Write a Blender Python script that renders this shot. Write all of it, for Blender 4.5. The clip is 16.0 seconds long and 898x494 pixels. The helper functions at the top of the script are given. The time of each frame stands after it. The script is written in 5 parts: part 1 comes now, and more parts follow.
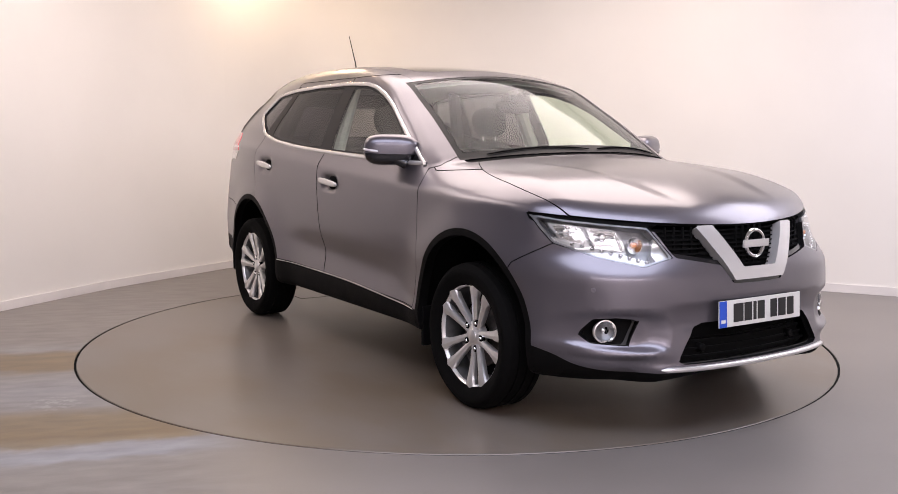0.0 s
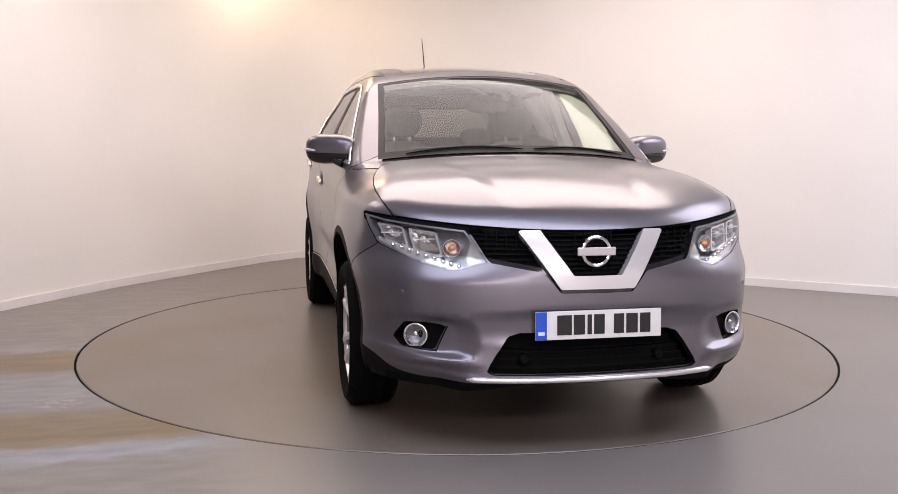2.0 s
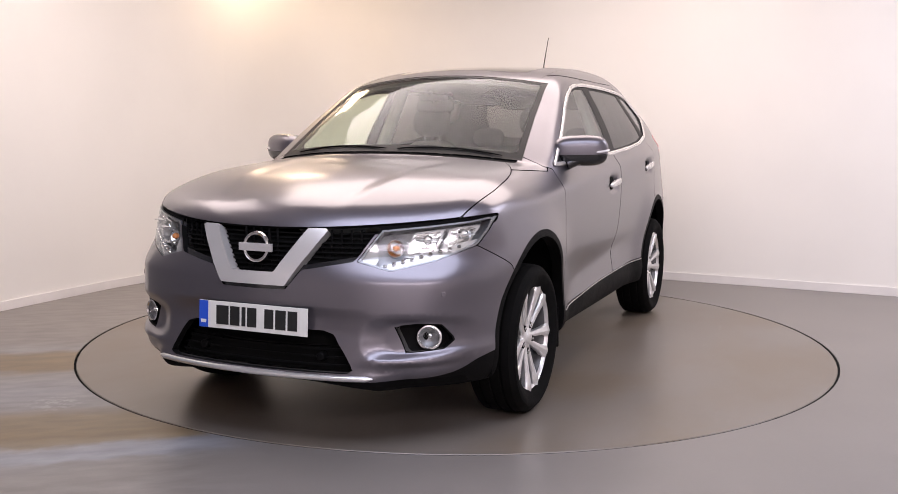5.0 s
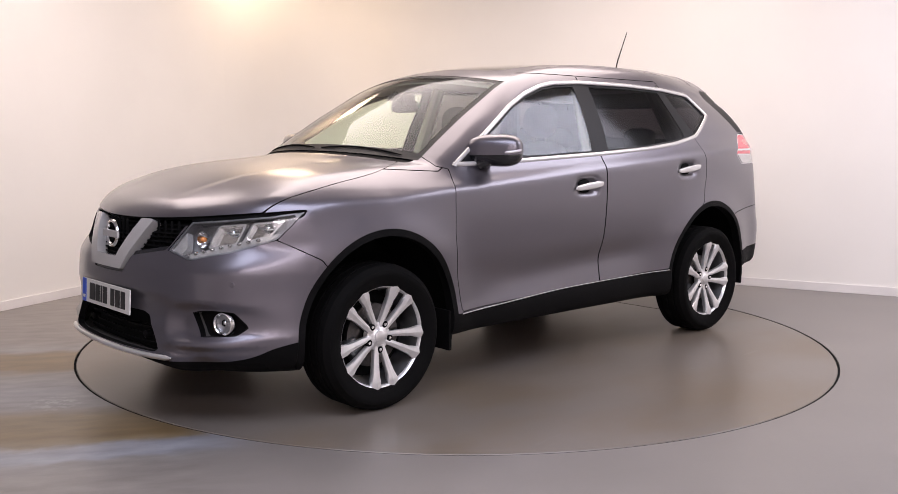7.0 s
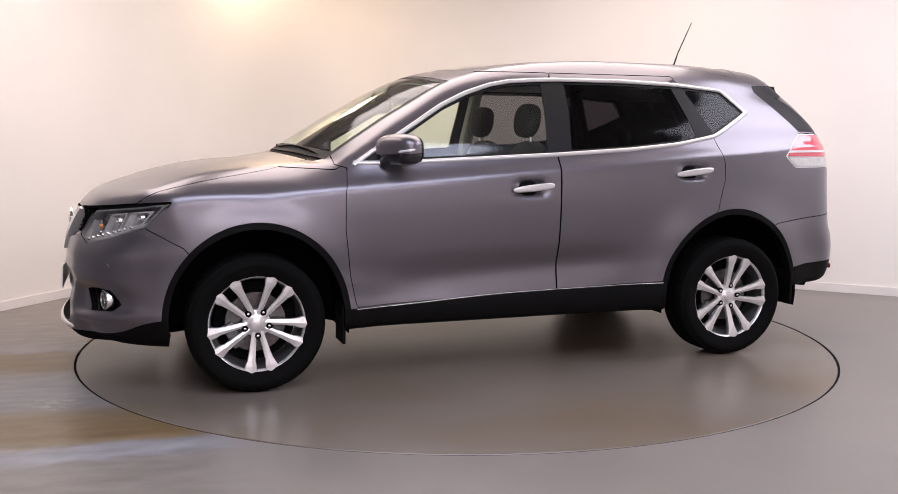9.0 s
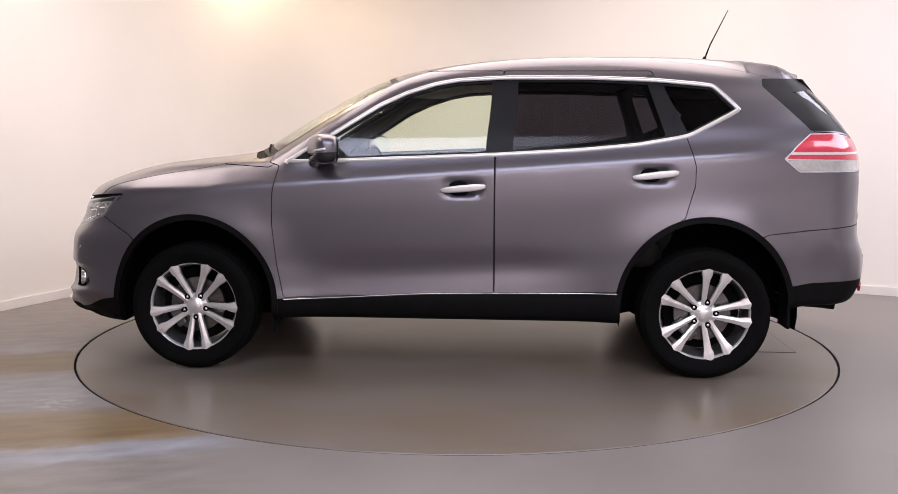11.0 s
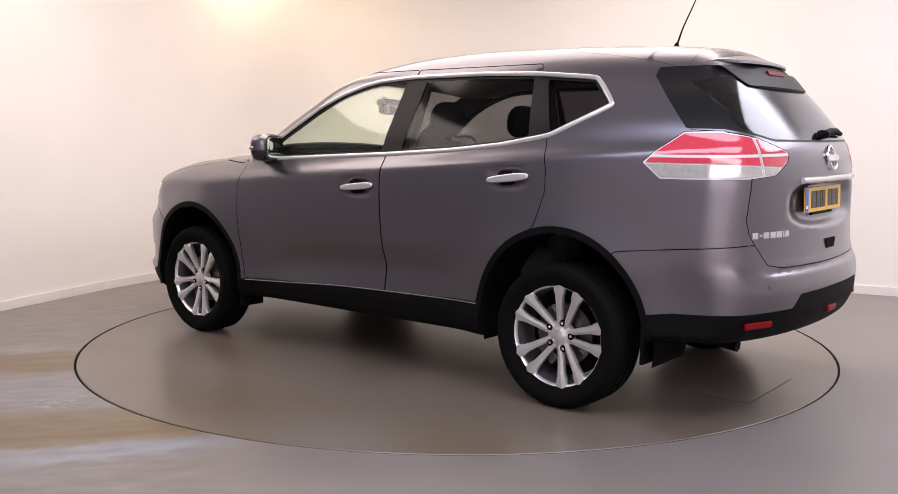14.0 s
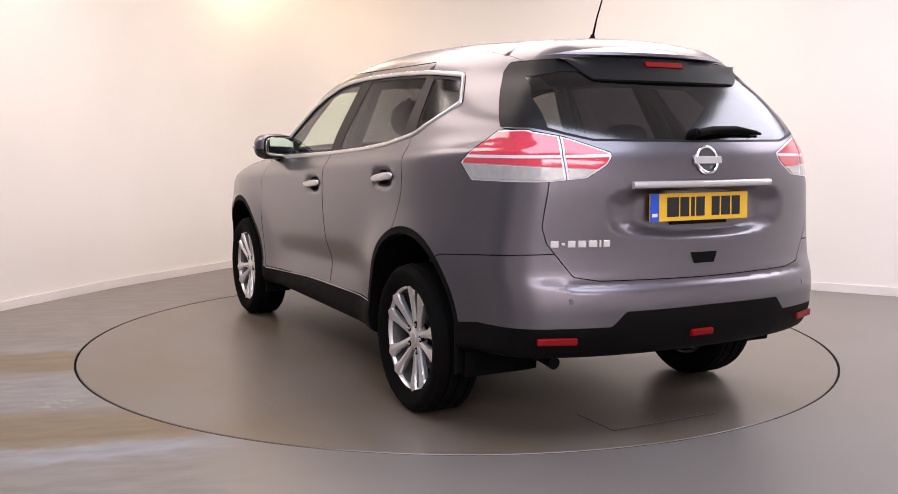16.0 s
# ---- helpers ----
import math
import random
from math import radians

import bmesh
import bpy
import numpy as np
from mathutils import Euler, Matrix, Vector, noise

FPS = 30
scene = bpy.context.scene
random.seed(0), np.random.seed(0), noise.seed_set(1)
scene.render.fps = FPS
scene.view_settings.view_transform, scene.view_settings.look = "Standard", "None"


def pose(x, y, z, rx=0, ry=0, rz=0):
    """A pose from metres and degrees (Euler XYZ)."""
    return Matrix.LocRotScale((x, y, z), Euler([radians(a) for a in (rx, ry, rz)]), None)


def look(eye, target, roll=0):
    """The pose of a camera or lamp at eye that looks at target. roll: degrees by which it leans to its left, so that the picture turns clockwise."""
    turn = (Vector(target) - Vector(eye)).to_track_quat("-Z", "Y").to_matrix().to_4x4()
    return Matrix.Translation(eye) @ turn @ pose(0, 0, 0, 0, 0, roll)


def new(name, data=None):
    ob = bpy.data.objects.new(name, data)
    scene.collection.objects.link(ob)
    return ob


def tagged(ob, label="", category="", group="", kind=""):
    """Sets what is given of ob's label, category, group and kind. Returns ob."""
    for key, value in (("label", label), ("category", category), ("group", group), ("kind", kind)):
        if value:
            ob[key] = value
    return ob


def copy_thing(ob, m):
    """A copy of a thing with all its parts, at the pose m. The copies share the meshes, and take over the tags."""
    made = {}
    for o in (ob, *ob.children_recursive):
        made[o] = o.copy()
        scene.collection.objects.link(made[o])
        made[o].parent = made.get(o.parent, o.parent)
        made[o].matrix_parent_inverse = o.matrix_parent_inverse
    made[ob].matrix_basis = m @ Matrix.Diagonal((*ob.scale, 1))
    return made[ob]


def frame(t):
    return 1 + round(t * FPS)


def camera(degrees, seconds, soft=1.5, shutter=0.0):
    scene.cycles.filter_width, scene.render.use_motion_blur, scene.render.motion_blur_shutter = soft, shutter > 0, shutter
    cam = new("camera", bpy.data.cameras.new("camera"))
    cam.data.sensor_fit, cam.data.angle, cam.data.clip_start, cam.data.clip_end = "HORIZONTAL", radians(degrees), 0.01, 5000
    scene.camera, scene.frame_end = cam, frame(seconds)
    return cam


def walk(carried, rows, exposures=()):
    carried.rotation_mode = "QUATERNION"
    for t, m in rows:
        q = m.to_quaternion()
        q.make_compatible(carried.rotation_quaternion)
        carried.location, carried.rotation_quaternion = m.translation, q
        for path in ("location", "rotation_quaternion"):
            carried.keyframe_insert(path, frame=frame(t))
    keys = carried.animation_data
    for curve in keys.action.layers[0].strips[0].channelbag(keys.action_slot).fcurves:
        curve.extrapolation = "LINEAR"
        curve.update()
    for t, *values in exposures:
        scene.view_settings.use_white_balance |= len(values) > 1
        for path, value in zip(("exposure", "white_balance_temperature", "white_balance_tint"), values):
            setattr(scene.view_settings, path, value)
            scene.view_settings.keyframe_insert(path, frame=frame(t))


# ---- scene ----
cam = camera(51.3, 16.0, soft=0.4)
STAND = pose(0.0, -5.834, 1.253, 90 - 6.723, -0.275, 0.493)
walk(cam, [(0.0, STAND), (16.0, STAND)], exposures=[(0.0, 0.0, 6800, 23), (8.0, 0.03, 6800, 23), (16.0, 0.10, 6900, 23)])

# ---- world and lamps ----
world = bpy.data.worlds.new("room_dark")
scene.world = world
world.use_nodes = True
world.node_tree.nodes["Background"].inputs[0].default_value = (0.8, 0.85, 1.0, 1)
world.node_tree.nodes["Background"].inputs[1].default_value = 0.02


def area_lamp(name, eye, target, sx, sy, watts, colour):
    d = bpy.data.lights.new(name, "AREA")
    d.shape, d.size, d.size_y, d.energy, d.color = "RECTANGLE", sx, sy, watts, colour
    ob = new(name, d)
    ob.matrix_world = look(eye, target)
    return tagged(ob, "unseen flat light panel under the ceiling of the bay", "lamp", kind="structure")


WARM, COOL, NEUTRAL = (1.0, 0.80, 0.52), (0.70, 0.82, 1.0), (1.0, 0.945, 0.87)
area_lamp("ceiling_lamp_back", (-1.75, 3.0, 3.12), (-1.7, 3.05, 0), 0.5, 0.5, 15, WARM)
area_lamp("ceiling_lamp_mid", (0.3, 0.5, 3.13), (0.3, 0.6, 0), 4.0, 2.4, 120, NEUTRAL)
area_lamp("ceiling_lamp_front", (0.4, -3.6, 3.13), (0.4, -3.3, 0), 4.5, 1.6, 125, COOL)
# added fill without a known source, brightens the left wall
area_lamp("ceiling_lamp_side", (-2.7, 0.0, 3.12), (-2.7, 0.3, 0), 1.2, 2.4, 40, NEUTRAL)
area_lamp("ceiling_lamp_right", (4.2, -0.5, 3.12), (4.0, -0.5, 0), 2.2, 2.6, 105, (0.82, 0.89, 1.0))
# added fill behind the camera, brightens the paint and its reflections
area_lamp("ceiling_lamp_rear", (1.6, -7.4, 3.12), (1.6, -7.6, 0), 6.0, 1.6, 260, (0.94, 0.93, 1.0))

# ---- materials ----


def material(name, base, rough=0.5, metal=0.0, coat=0.0, vary=0.0, scale=8.0, bump=0.0, bump_scale=200.0, spec=0.5, emit=None, power=0.0):
    m = bpy.data.materials.new(name)
    m.use_nodes = True
    nt = m.node_tree
    b = nt.nodes["Principled BSDF"]
    b.inputs["Base Color"].default_value = (*base, 1)
    b.inputs["Roughness"].default_value = rough
    b.inputs["Metallic"].default_value = metal
    b.inputs["Coat Weight"].default_value = coat
    b.inputs["Coat Roughness"].default_value = 0.04
    b.inputs["Specular IOR Level"].default_value = spec
    if emit:
        b.inputs["Emission Color"].default_value = (*emit, 1)
        b.inputs["Emission Strength"].default_value = power
    co = nt.nodes.new("ShaderNodeTexCoord")
    if vary:
        n1 = nt.nodes.new("ShaderNodeTexNoise")
        n1.inputs["Scale"].default_value, n1.inputs["Detail"].default_value = scale, 6
        nt.links.new(co.outputs["Object"], n1.inputs["Vector"])
        r = nt.nodes.new("ShaderNodeMapRange")
        r.inputs["From Min"].default_value, r.inputs["From Max"].default_value = 0.3, 0.7
        r.inputs["To Min"].default_value, r.inputs["To Max"].default_value = 1 - vary, 1 + vary
        nt.links.new(n1.outputs["Fac"], r.inputs["Value"])
        mx = nt.nodes.new("ShaderNodeVectorMath")
        mx.operation = "SCALE"
        mx.inputs[0].default_value = base
        nt.links.new(r.outputs["Result"], mx.inputs["Scale"])
        nt.links.new(mx.outputs["Vector"], b.inputs["Base Color"])
        rr = nt.nodes.new("ShaderNodeMapRange")
        rr.inputs["To Min"].default_value, rr.inputs["To Max"].default_value = max(rough * (1 - vary), 0.0), min(rough * (1 + vary), 1)
        nt.links.new(n1.outputs["Fac"], rr.inputs["Value"])
        nt.links.new(rr.outputs["Result"], b.inputs["Roughness"])
    if bump:
        n2 = nt.nodes.new("ShaderNodeTexNoise")
        n2.inputs["Scale"].default_value, n2.inputs["Detail"].default_value = bump_scale, 3
        nt.links.new(co.outputs["Object"], n2.inputs["Vector"])
        bp = nt.nodes.new("ShaderNodeBump")
        bp.inputs["Strength"].default_value, bp.inputs["Distance"].default_value = bump, 0.002
        nt.links.new(n2.outputs["Fac"], bp.inputs["Height"])
        nt.links.new(bp.outputs["Normal"], b.inputs["Normal"])
    return m


def glass_material(name, tint, gloss=1.0, rough=0.08):
    m = bpy.data.materials.new(name)
    m.use_nodes = True
    nt = m.node_tree
    nt.nodes.remove(nt.nodes["Principled BSDF"])
    tr = nt.nodes.new("ShaderNodeBsdfTransparent")
    tr.inputs["Color"].default_value = (*tint, 1)
    gl = nt.nodes.new("ShaderNodeBsdfGlossy")
    gl.inputs["Roughness"].default_value = rough
    gl.inputs["Color"].default_value = (0.95, 0.97, 1.0, 1)
    fr = nt.nodes.new("ShaderNodeLayerWeight")
    fr.inputs["Blend"].default_value = 0.5
    pw = nt.nodes.new("ShaderNodeMath")
    pw.operation = "POWER"
    pw.inputs[1].default_value = 5.0
    nt.links.new(fr.outputs["Facing"], pw.inputs[0])
    sc = nt.nodes.new("ShaderNodeMath")
    sc.operation, sc.use_clamp = "MULTIPLY_ADD", True
    sc.inputs[1].default_value, sc.inputs[2].default_value = 0.9, 0.036 * gloss
    mix = nt.nodes.new("ShaderNodeMixShader")
    nt.links.new(pw.outputs[0], sc.inputs[0])
    nt.links.new(sc.outputs[0], mix.inputs[0])
    nt.links.new(tr.outputs[0], mix.inputs[1])
    nt.links.new(gl.outputs[0], mix.inputs[2])
    nt.links.new(mix.outputs[0], nt.nodes["Material Output"].inputs[0])
    return m


def paint_material():
    m = material("gunmetal_paint", (0.163, 0.151, 0.171), 0.35, 0.84, coat=0.65)
    nt = m.node_tree
    b = nt.nodes["Principled BSDF"]
    b.inputs["Coat Roughness"].default_value = 0.15
    co = nt.nodes.new("ShaderNodeTexCoord")
    vo = nt.nodes.new("ShaderNodeTexVoronoi")
    vo.inputs["Scale"].default_value = 1400
    nt.links.new(co.outputs["Object"], vo.inputs["Vector"])
    r = nt.nodes.new("ShaderNodeMapRange")
    r.inputs["To Min"].default_value, r.inputs["To Max"].default_value = 0.85, 1.15
    nt.links.new(vo.outputs["Color"], r.inputs["Value"])
    mx = nt.nodes.new("ShaderNodeVectorMath")
    mx.operation = "SCALE"
    mx.inputs[0].default_value = (0.163, 0.151, 0.171)
    nt.links.new(r.outputs["Result"], mx.inputs["Scale"])
    nt.links.new(mx.outputs["Vector"], b.inputs["Base Color"])
    return m


PAINT = paint_material()
BLACK = material("black_plastic", (0.0038, 0.0036, 0.0037), 0.6, spec=0.08, vary=0.2, scale=14, bump=0.25, bump_scale=600)
VOID = material("black_void", (0.004, 0.004, 0.004), 0.95, spec=0.1, vary=0.2)
GLOSSBLACK = material("gloss_black", (0.01, 0.01, 0.012), 0.12, coat=0.5)
CHROME = material("chrome", (0.88, 0.88, 0.88), 0.12, 1.0)
SATIN = material("satin_silver", (0.80, 0.79, 0.78), 0.28, 0.8)
ALLOY = material("alloy", (0.76, 0.75, 0.74), 0.30, 0.75, vary=0.05, scale=30)
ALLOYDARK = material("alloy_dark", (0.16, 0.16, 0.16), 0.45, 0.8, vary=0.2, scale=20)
DISC = material("brake_steel", (0.13, 0.12, 0.115), 0.4, 1.0, vary=0.2, scale=60)
RUBBER = material("tyre_rubber", (0.0035, 0.0033, 0.0032), 0.85, spec=0.08, vary=0.25, scale=25, bump=0.2, bump_scale=400)
GLASS = glass_material("clear_glass", (0.88, 0.95, 0.87), 1.8)
WINDGLASS = glass_material("windscreen_glass", (0.84, 0.92, 0.83), 0.7)
PRIVACY = glass_material("privacy_glass", (0.17, 0.16, 0.18), 0.55, 0.10)
REARGLASS = glass_material("rear_privacy_glass", (0.15, 0.14, 0.15), 3.0, 0.14)
LENS = glass_material("lamp_lens", (0.97, 0.98, 0.98))
ROOFGLASS = material("roof_glass", (0.03, 0.03, 0.03), 0.04, coat=1.0)
LINING = material("cabin_lining", (0.05, 0.048, 0.047), 0.8, vary=0.15, scale=30)
HEADLINER = material("headliner", (0.50, 0.49, 0.45), 0.9, vary=0.1, scale=40)
CLOTH = material("seat_cloth", (0.022, 0.021, 0.022), 0.9, vary=0.25, scale=60, bump=0.4, bump_scale=500)
SILVER = material("silver_paint", (0.66, 0.645, 0.63), 0.27, 0.5, coat=0.6)
RED = material("tail_red", (0.66, 0.055, 0.085), 0.12, coat=1.0, vary=0.08, scale=60)
REDDARK = material("reflector_red", (0.20, 0.002, 0.003), 0.4, coat=0.1, spec=0.15)
CLEARLAMP = material("tail_clear", (0.55, 0.54, 0.52), 0.15, 0.4, coat=1.0, vary=0.12, scale=45)
WHITELINE = material("tail_white", (0.75, 0.72, 0.72), 0.2, coat=1.0)
REFLECTOR = material("lamp_reflector", (0.70, 0.70, 0.71), 0.12, 1.0, bump=1.0, bump_scale=22)
PRINT = material("black_glass_print", (0.008, 0.008, 0.009), 0.45, spec=0.2)
LAMPGREY = material("lamp_bezel", (0.22, 0.22, 0.23), 0.3, 0.6, vary=0.2, scale=30)
AMBER = material("amber_bulb", (0.75, 0.25, 0.05), 0.2, coat=1.0)
PLATEWHITE = material("plate_white", (0.72, 0.72, 0.68), 0.35, vary=0.04, scale=20)
PLATEYELLOW = material("plate_yellow", (0.80, 0.47, 0.03), 0.35, vary=0.04, scale=20)
PLATEBLUE = material("plate_blue", (0.01, 0.08, 0.55), 0.35)
INK = material("plate_ink", (0.012, 0.012, 0.012), 0.4)
MIRRORGLASS = material("mirror_glass", (0.85, 0.88, 0.86), 0.02, 1.0)
WALL = material("wall_paint", (0.80, 0.775, 0.735), 0.75, vary=0.03, scale=0.9, bump=0.06, bump_scale=60)
DARKSHEET = material("dark_sheet_grey", (0.20, 0.20, 0.21), 0.7, vary=0.05, scale=1)
TRIM = material("baseboard_paint", (0.74, 0.71, 0.69), 0.5, vary=0.05, scale=4)
CEIL = material("ceiling_paint", (0.55, 0.54, 0.53), 0.9, vary=0.03, scale=1)
WELL = material("wheel_well", (0.004, 0.004, 0.004), 0.98, spec=0.05, vary=0.2)


def floor_material():
    m = material("floor_paint", (0.180, 0.162, 0.149), 0.36, vary=0.10, scale=1.3, bump=0.1, bump_scale=90)
    nt = m.node_tree
    b = nt.nodes["Principled BSDF"]
    plain = b.inputs["Base Color"].links[0].from_socket
    co = nt.nodes.new("ShaderNodeTexCoord")
    mp = nt.nodes.new("ShaderNodeMapping")
    mp.inputs["Rotation"].default_value = (0, 0, radians(-14))
    nt.links.new(co.outputs["Object"], mp.inputs["Vector"])
    no = nt.nodes.new("ShaderNodeTexNoise")
    no.inputs["Scale"].default_value, no.inputs["Detail"].default_value = 3.2, 10
    nt.links.new(mp.outputs["Vector"], no.inputs["Vector"])
    mixv = nt.nodes.new("ShaderNodeMix")
    mixv.data_type, mixv.blend_type = "RGBA", "LINEAR_LIGHT"
    mixv.inputs[0].default_value = 0.16
    nt.links.new(mp.outputs["Vector"], mixv.inputs[6])
    nt.links.new(no.outputs["Color"], mixv.inputs[7])
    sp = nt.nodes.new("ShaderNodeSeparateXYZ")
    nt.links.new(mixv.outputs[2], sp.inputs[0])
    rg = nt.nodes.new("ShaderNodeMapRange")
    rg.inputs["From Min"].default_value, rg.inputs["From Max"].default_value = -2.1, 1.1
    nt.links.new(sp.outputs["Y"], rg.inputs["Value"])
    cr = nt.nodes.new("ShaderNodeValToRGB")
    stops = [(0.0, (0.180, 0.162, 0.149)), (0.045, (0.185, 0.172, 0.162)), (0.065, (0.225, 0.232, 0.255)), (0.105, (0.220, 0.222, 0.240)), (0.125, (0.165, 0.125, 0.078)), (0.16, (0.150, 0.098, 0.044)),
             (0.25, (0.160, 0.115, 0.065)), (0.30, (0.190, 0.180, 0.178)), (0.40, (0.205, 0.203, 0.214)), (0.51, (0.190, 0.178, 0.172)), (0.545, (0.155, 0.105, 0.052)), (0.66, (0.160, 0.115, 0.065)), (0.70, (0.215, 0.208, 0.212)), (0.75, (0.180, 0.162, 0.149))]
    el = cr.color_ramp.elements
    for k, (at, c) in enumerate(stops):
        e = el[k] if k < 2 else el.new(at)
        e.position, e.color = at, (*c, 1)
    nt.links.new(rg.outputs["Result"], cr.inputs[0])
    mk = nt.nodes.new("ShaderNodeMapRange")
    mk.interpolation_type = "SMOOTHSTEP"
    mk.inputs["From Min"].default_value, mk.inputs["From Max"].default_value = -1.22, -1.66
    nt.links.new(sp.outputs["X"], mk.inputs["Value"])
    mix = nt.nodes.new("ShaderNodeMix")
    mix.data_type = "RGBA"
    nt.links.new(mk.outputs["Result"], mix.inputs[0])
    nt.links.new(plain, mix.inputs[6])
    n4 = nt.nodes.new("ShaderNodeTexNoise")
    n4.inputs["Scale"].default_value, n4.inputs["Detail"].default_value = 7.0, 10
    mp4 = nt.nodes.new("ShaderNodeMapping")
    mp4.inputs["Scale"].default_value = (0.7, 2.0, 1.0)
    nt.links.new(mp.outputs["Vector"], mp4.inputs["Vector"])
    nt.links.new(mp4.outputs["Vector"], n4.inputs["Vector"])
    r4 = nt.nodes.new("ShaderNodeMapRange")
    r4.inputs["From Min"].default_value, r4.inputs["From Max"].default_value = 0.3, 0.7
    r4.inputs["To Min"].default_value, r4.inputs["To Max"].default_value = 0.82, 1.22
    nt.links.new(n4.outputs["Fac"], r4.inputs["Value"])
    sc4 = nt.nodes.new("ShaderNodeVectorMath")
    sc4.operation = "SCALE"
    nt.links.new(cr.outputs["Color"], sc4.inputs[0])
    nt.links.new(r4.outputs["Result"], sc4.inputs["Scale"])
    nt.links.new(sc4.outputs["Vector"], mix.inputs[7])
    # a round scuffed mark
    ds = nt.nodes.new("ShaderNodeVectorMath")
    ds.operation = "DISTANCE"
    ds.inputs[1].default_value = (-1.885, -1.555, 0)
    nt.links.new(co.outputs["Object"], ds.inputs[0])
    n3 = nt.nodes.new("ShaderNodeTexNoise")
    n3.inputs["Scale"].default_value, n3.inputs["Detail"].default_value = 26, 5
    nt.links.new(co.outputs["Object"], n3.inputs["Vector"])
    fall = nt.nodes.new("ShaderNodeMapRange")
    fall.inputs["From Min"].default_value, fall.inputs["From Max"].default_value = 0.16, 0.05
    fall.inputs["To Max"].default_value = 0.9
    nt.links.new(ds.outputs["Value"], fall.inputs["Value"])
    gr = nt.nodes.new("ShaderNodeMapRange")
    gr.inputs["From Min"].default_value, gr.inputs["From Max"].default_value = 0.48, 0.62
    nt.links.new(n3.outputs["Fac"], gr.inputs["Value"])
    ml = nt.nodes.new("ShaderNodeMath")
    ml.operation = "MULTIPLY"
    nt.links.new(fall.outputs["Result"], ml.inputs[0])
    nt.links.new(gr.outputs["Result"], ml.inputs[1])
    mix2 = nt.nodes.new("ShaderNodeMix")
    mix2.data_type = "RGBA"
    mix2.inputs[7].default_value = (0.30, 0.30, 0.30, 1)
    nt.links.new(ml.outputs[0], mix2.inputs[0])
    nt.links.new(mix.outputs[2], mix2.inputs[6])
    nt.links.new(mix2.outputs[2], b.inputs["Base Color"])
    return m


FLOOR = floor_material()


def table_material():
    """Grey paint mixed with brown in broad patches, with fine pale scuffs."""
    m = material("turntable_paint", (0.165, 0.142, 0.122), 0.30, vary=0.10, scale=1.1, bump=0.03, bump_scale=70)
    nt = m.node_tree
    b = nt.nodes["Principled BSDF"]
    plain = b.inputs["Base Color"].links[0].from_socket
    co = nt.nodes.new("ShaderNodeTexCoord")

    def noise(scale, detail, stretch, lo, hi, top):
        mp = nt.nodes.new("ShaderNodeMapping")
        mp.inputs["Scale"].default_value = stretch
        mp.inputs["Rotation"].default_value = (0, 0, radians(24))
        n = nt.nodes.new("ShaderNodeTexNoise")
        n.inputs["Scale"].default_value, n.inputs["Detail"].default_value = scale, detail
        r = nt.nodes.new("ShaderNodeMapRange")
        r.interpolation_type = "SMOOTHSTEP"
        r.inputs["From Min"].default_value, r.inputs["From Max"].default_value = lo, hi
        r.inputs["To Max"].default_value = top
        nt.links.new(co.outputs["Object"], mp.inputs["Vector"])
        nt.links.new(mp.outputs["Vector"], n.inputs["Vector"])
        nt.links.new(n.outputs["Fac"], r.inputs["Value"])
        return r.outputs["Result"]

    def blend(fac, below, colour):
        x = nt.nodes.new("ShaderNodeMix")
        x.data_type = "RGBA"
        x.inputs[7].default_value = (*colour, 1)
        nt.links.new(fac, x.inputs[0])
        nt.links.new(below, x.inputs[6])
        return x.outputs[2]

    c = blend(noise(0.9, 6, (1.0, 1.6, 1), 0.38, 0.66, 0.75), plain, (0.138, 0.102, 0.066))
    c = blend(noise(7.0, 8, (0.5, 2.2, 1), 0.62, 0.80, 0.35), c, (0.21, 0.19, 0.17))
    nt.links.new(blend(noise(38.0, 4, (1, 1, 1), 0.72, 0.80, 0.6), c, (0.30, 0.29, 0.28)), b.inputs["Base Color"])
    return m


TABLE = table_material()

# ---- mesh helpers ----


def part(name, bm, mat, parent=None, label=""):
    """Links a bmesh as one mesh object under a thing or a part."""
    me = bpy.data.meshes.new(name)
    bm.to_mesh(me)
    bm.free()
    me.materials.append(mat)
    ob = new(name, me)
    if parent:
        ob.parent = parent
    return tagged(ob, label) if label else ob


def smooth(ob, degrees=35):
    for p in ob.data.polygons:
        p.use_smooth = True
    ob.data.set_sharp_from_angle(angle=radians(degrees))
    return ob


def lathe(profile, steps=48, axis="y", arc=None):
    """A bmesh turned from (radius, height) pairs round the y axis."""
    bm = bmesh.new()
    rings = []
    for k in range(steps):
        a = 2 * math.pi * k / steps
        rings.append([bm.verts.new((r * math.cos(a), h, r * math.sin(a))) for r, h in profile])
    for k in range(steps):
        p, q = rings[k], rings[(k + 1) % steps]
        for i in range(len(profile) - 1):
            bm.faces.new((p[i], p[i + 1], q[i + 1], q[i]))
    bmesh.ops.remove_doubles(bm, verts=bm.verts, dist=1e-6)
    bmesh.ops.recalc_face_normals(bm, faces=bm.faces)
    return bm


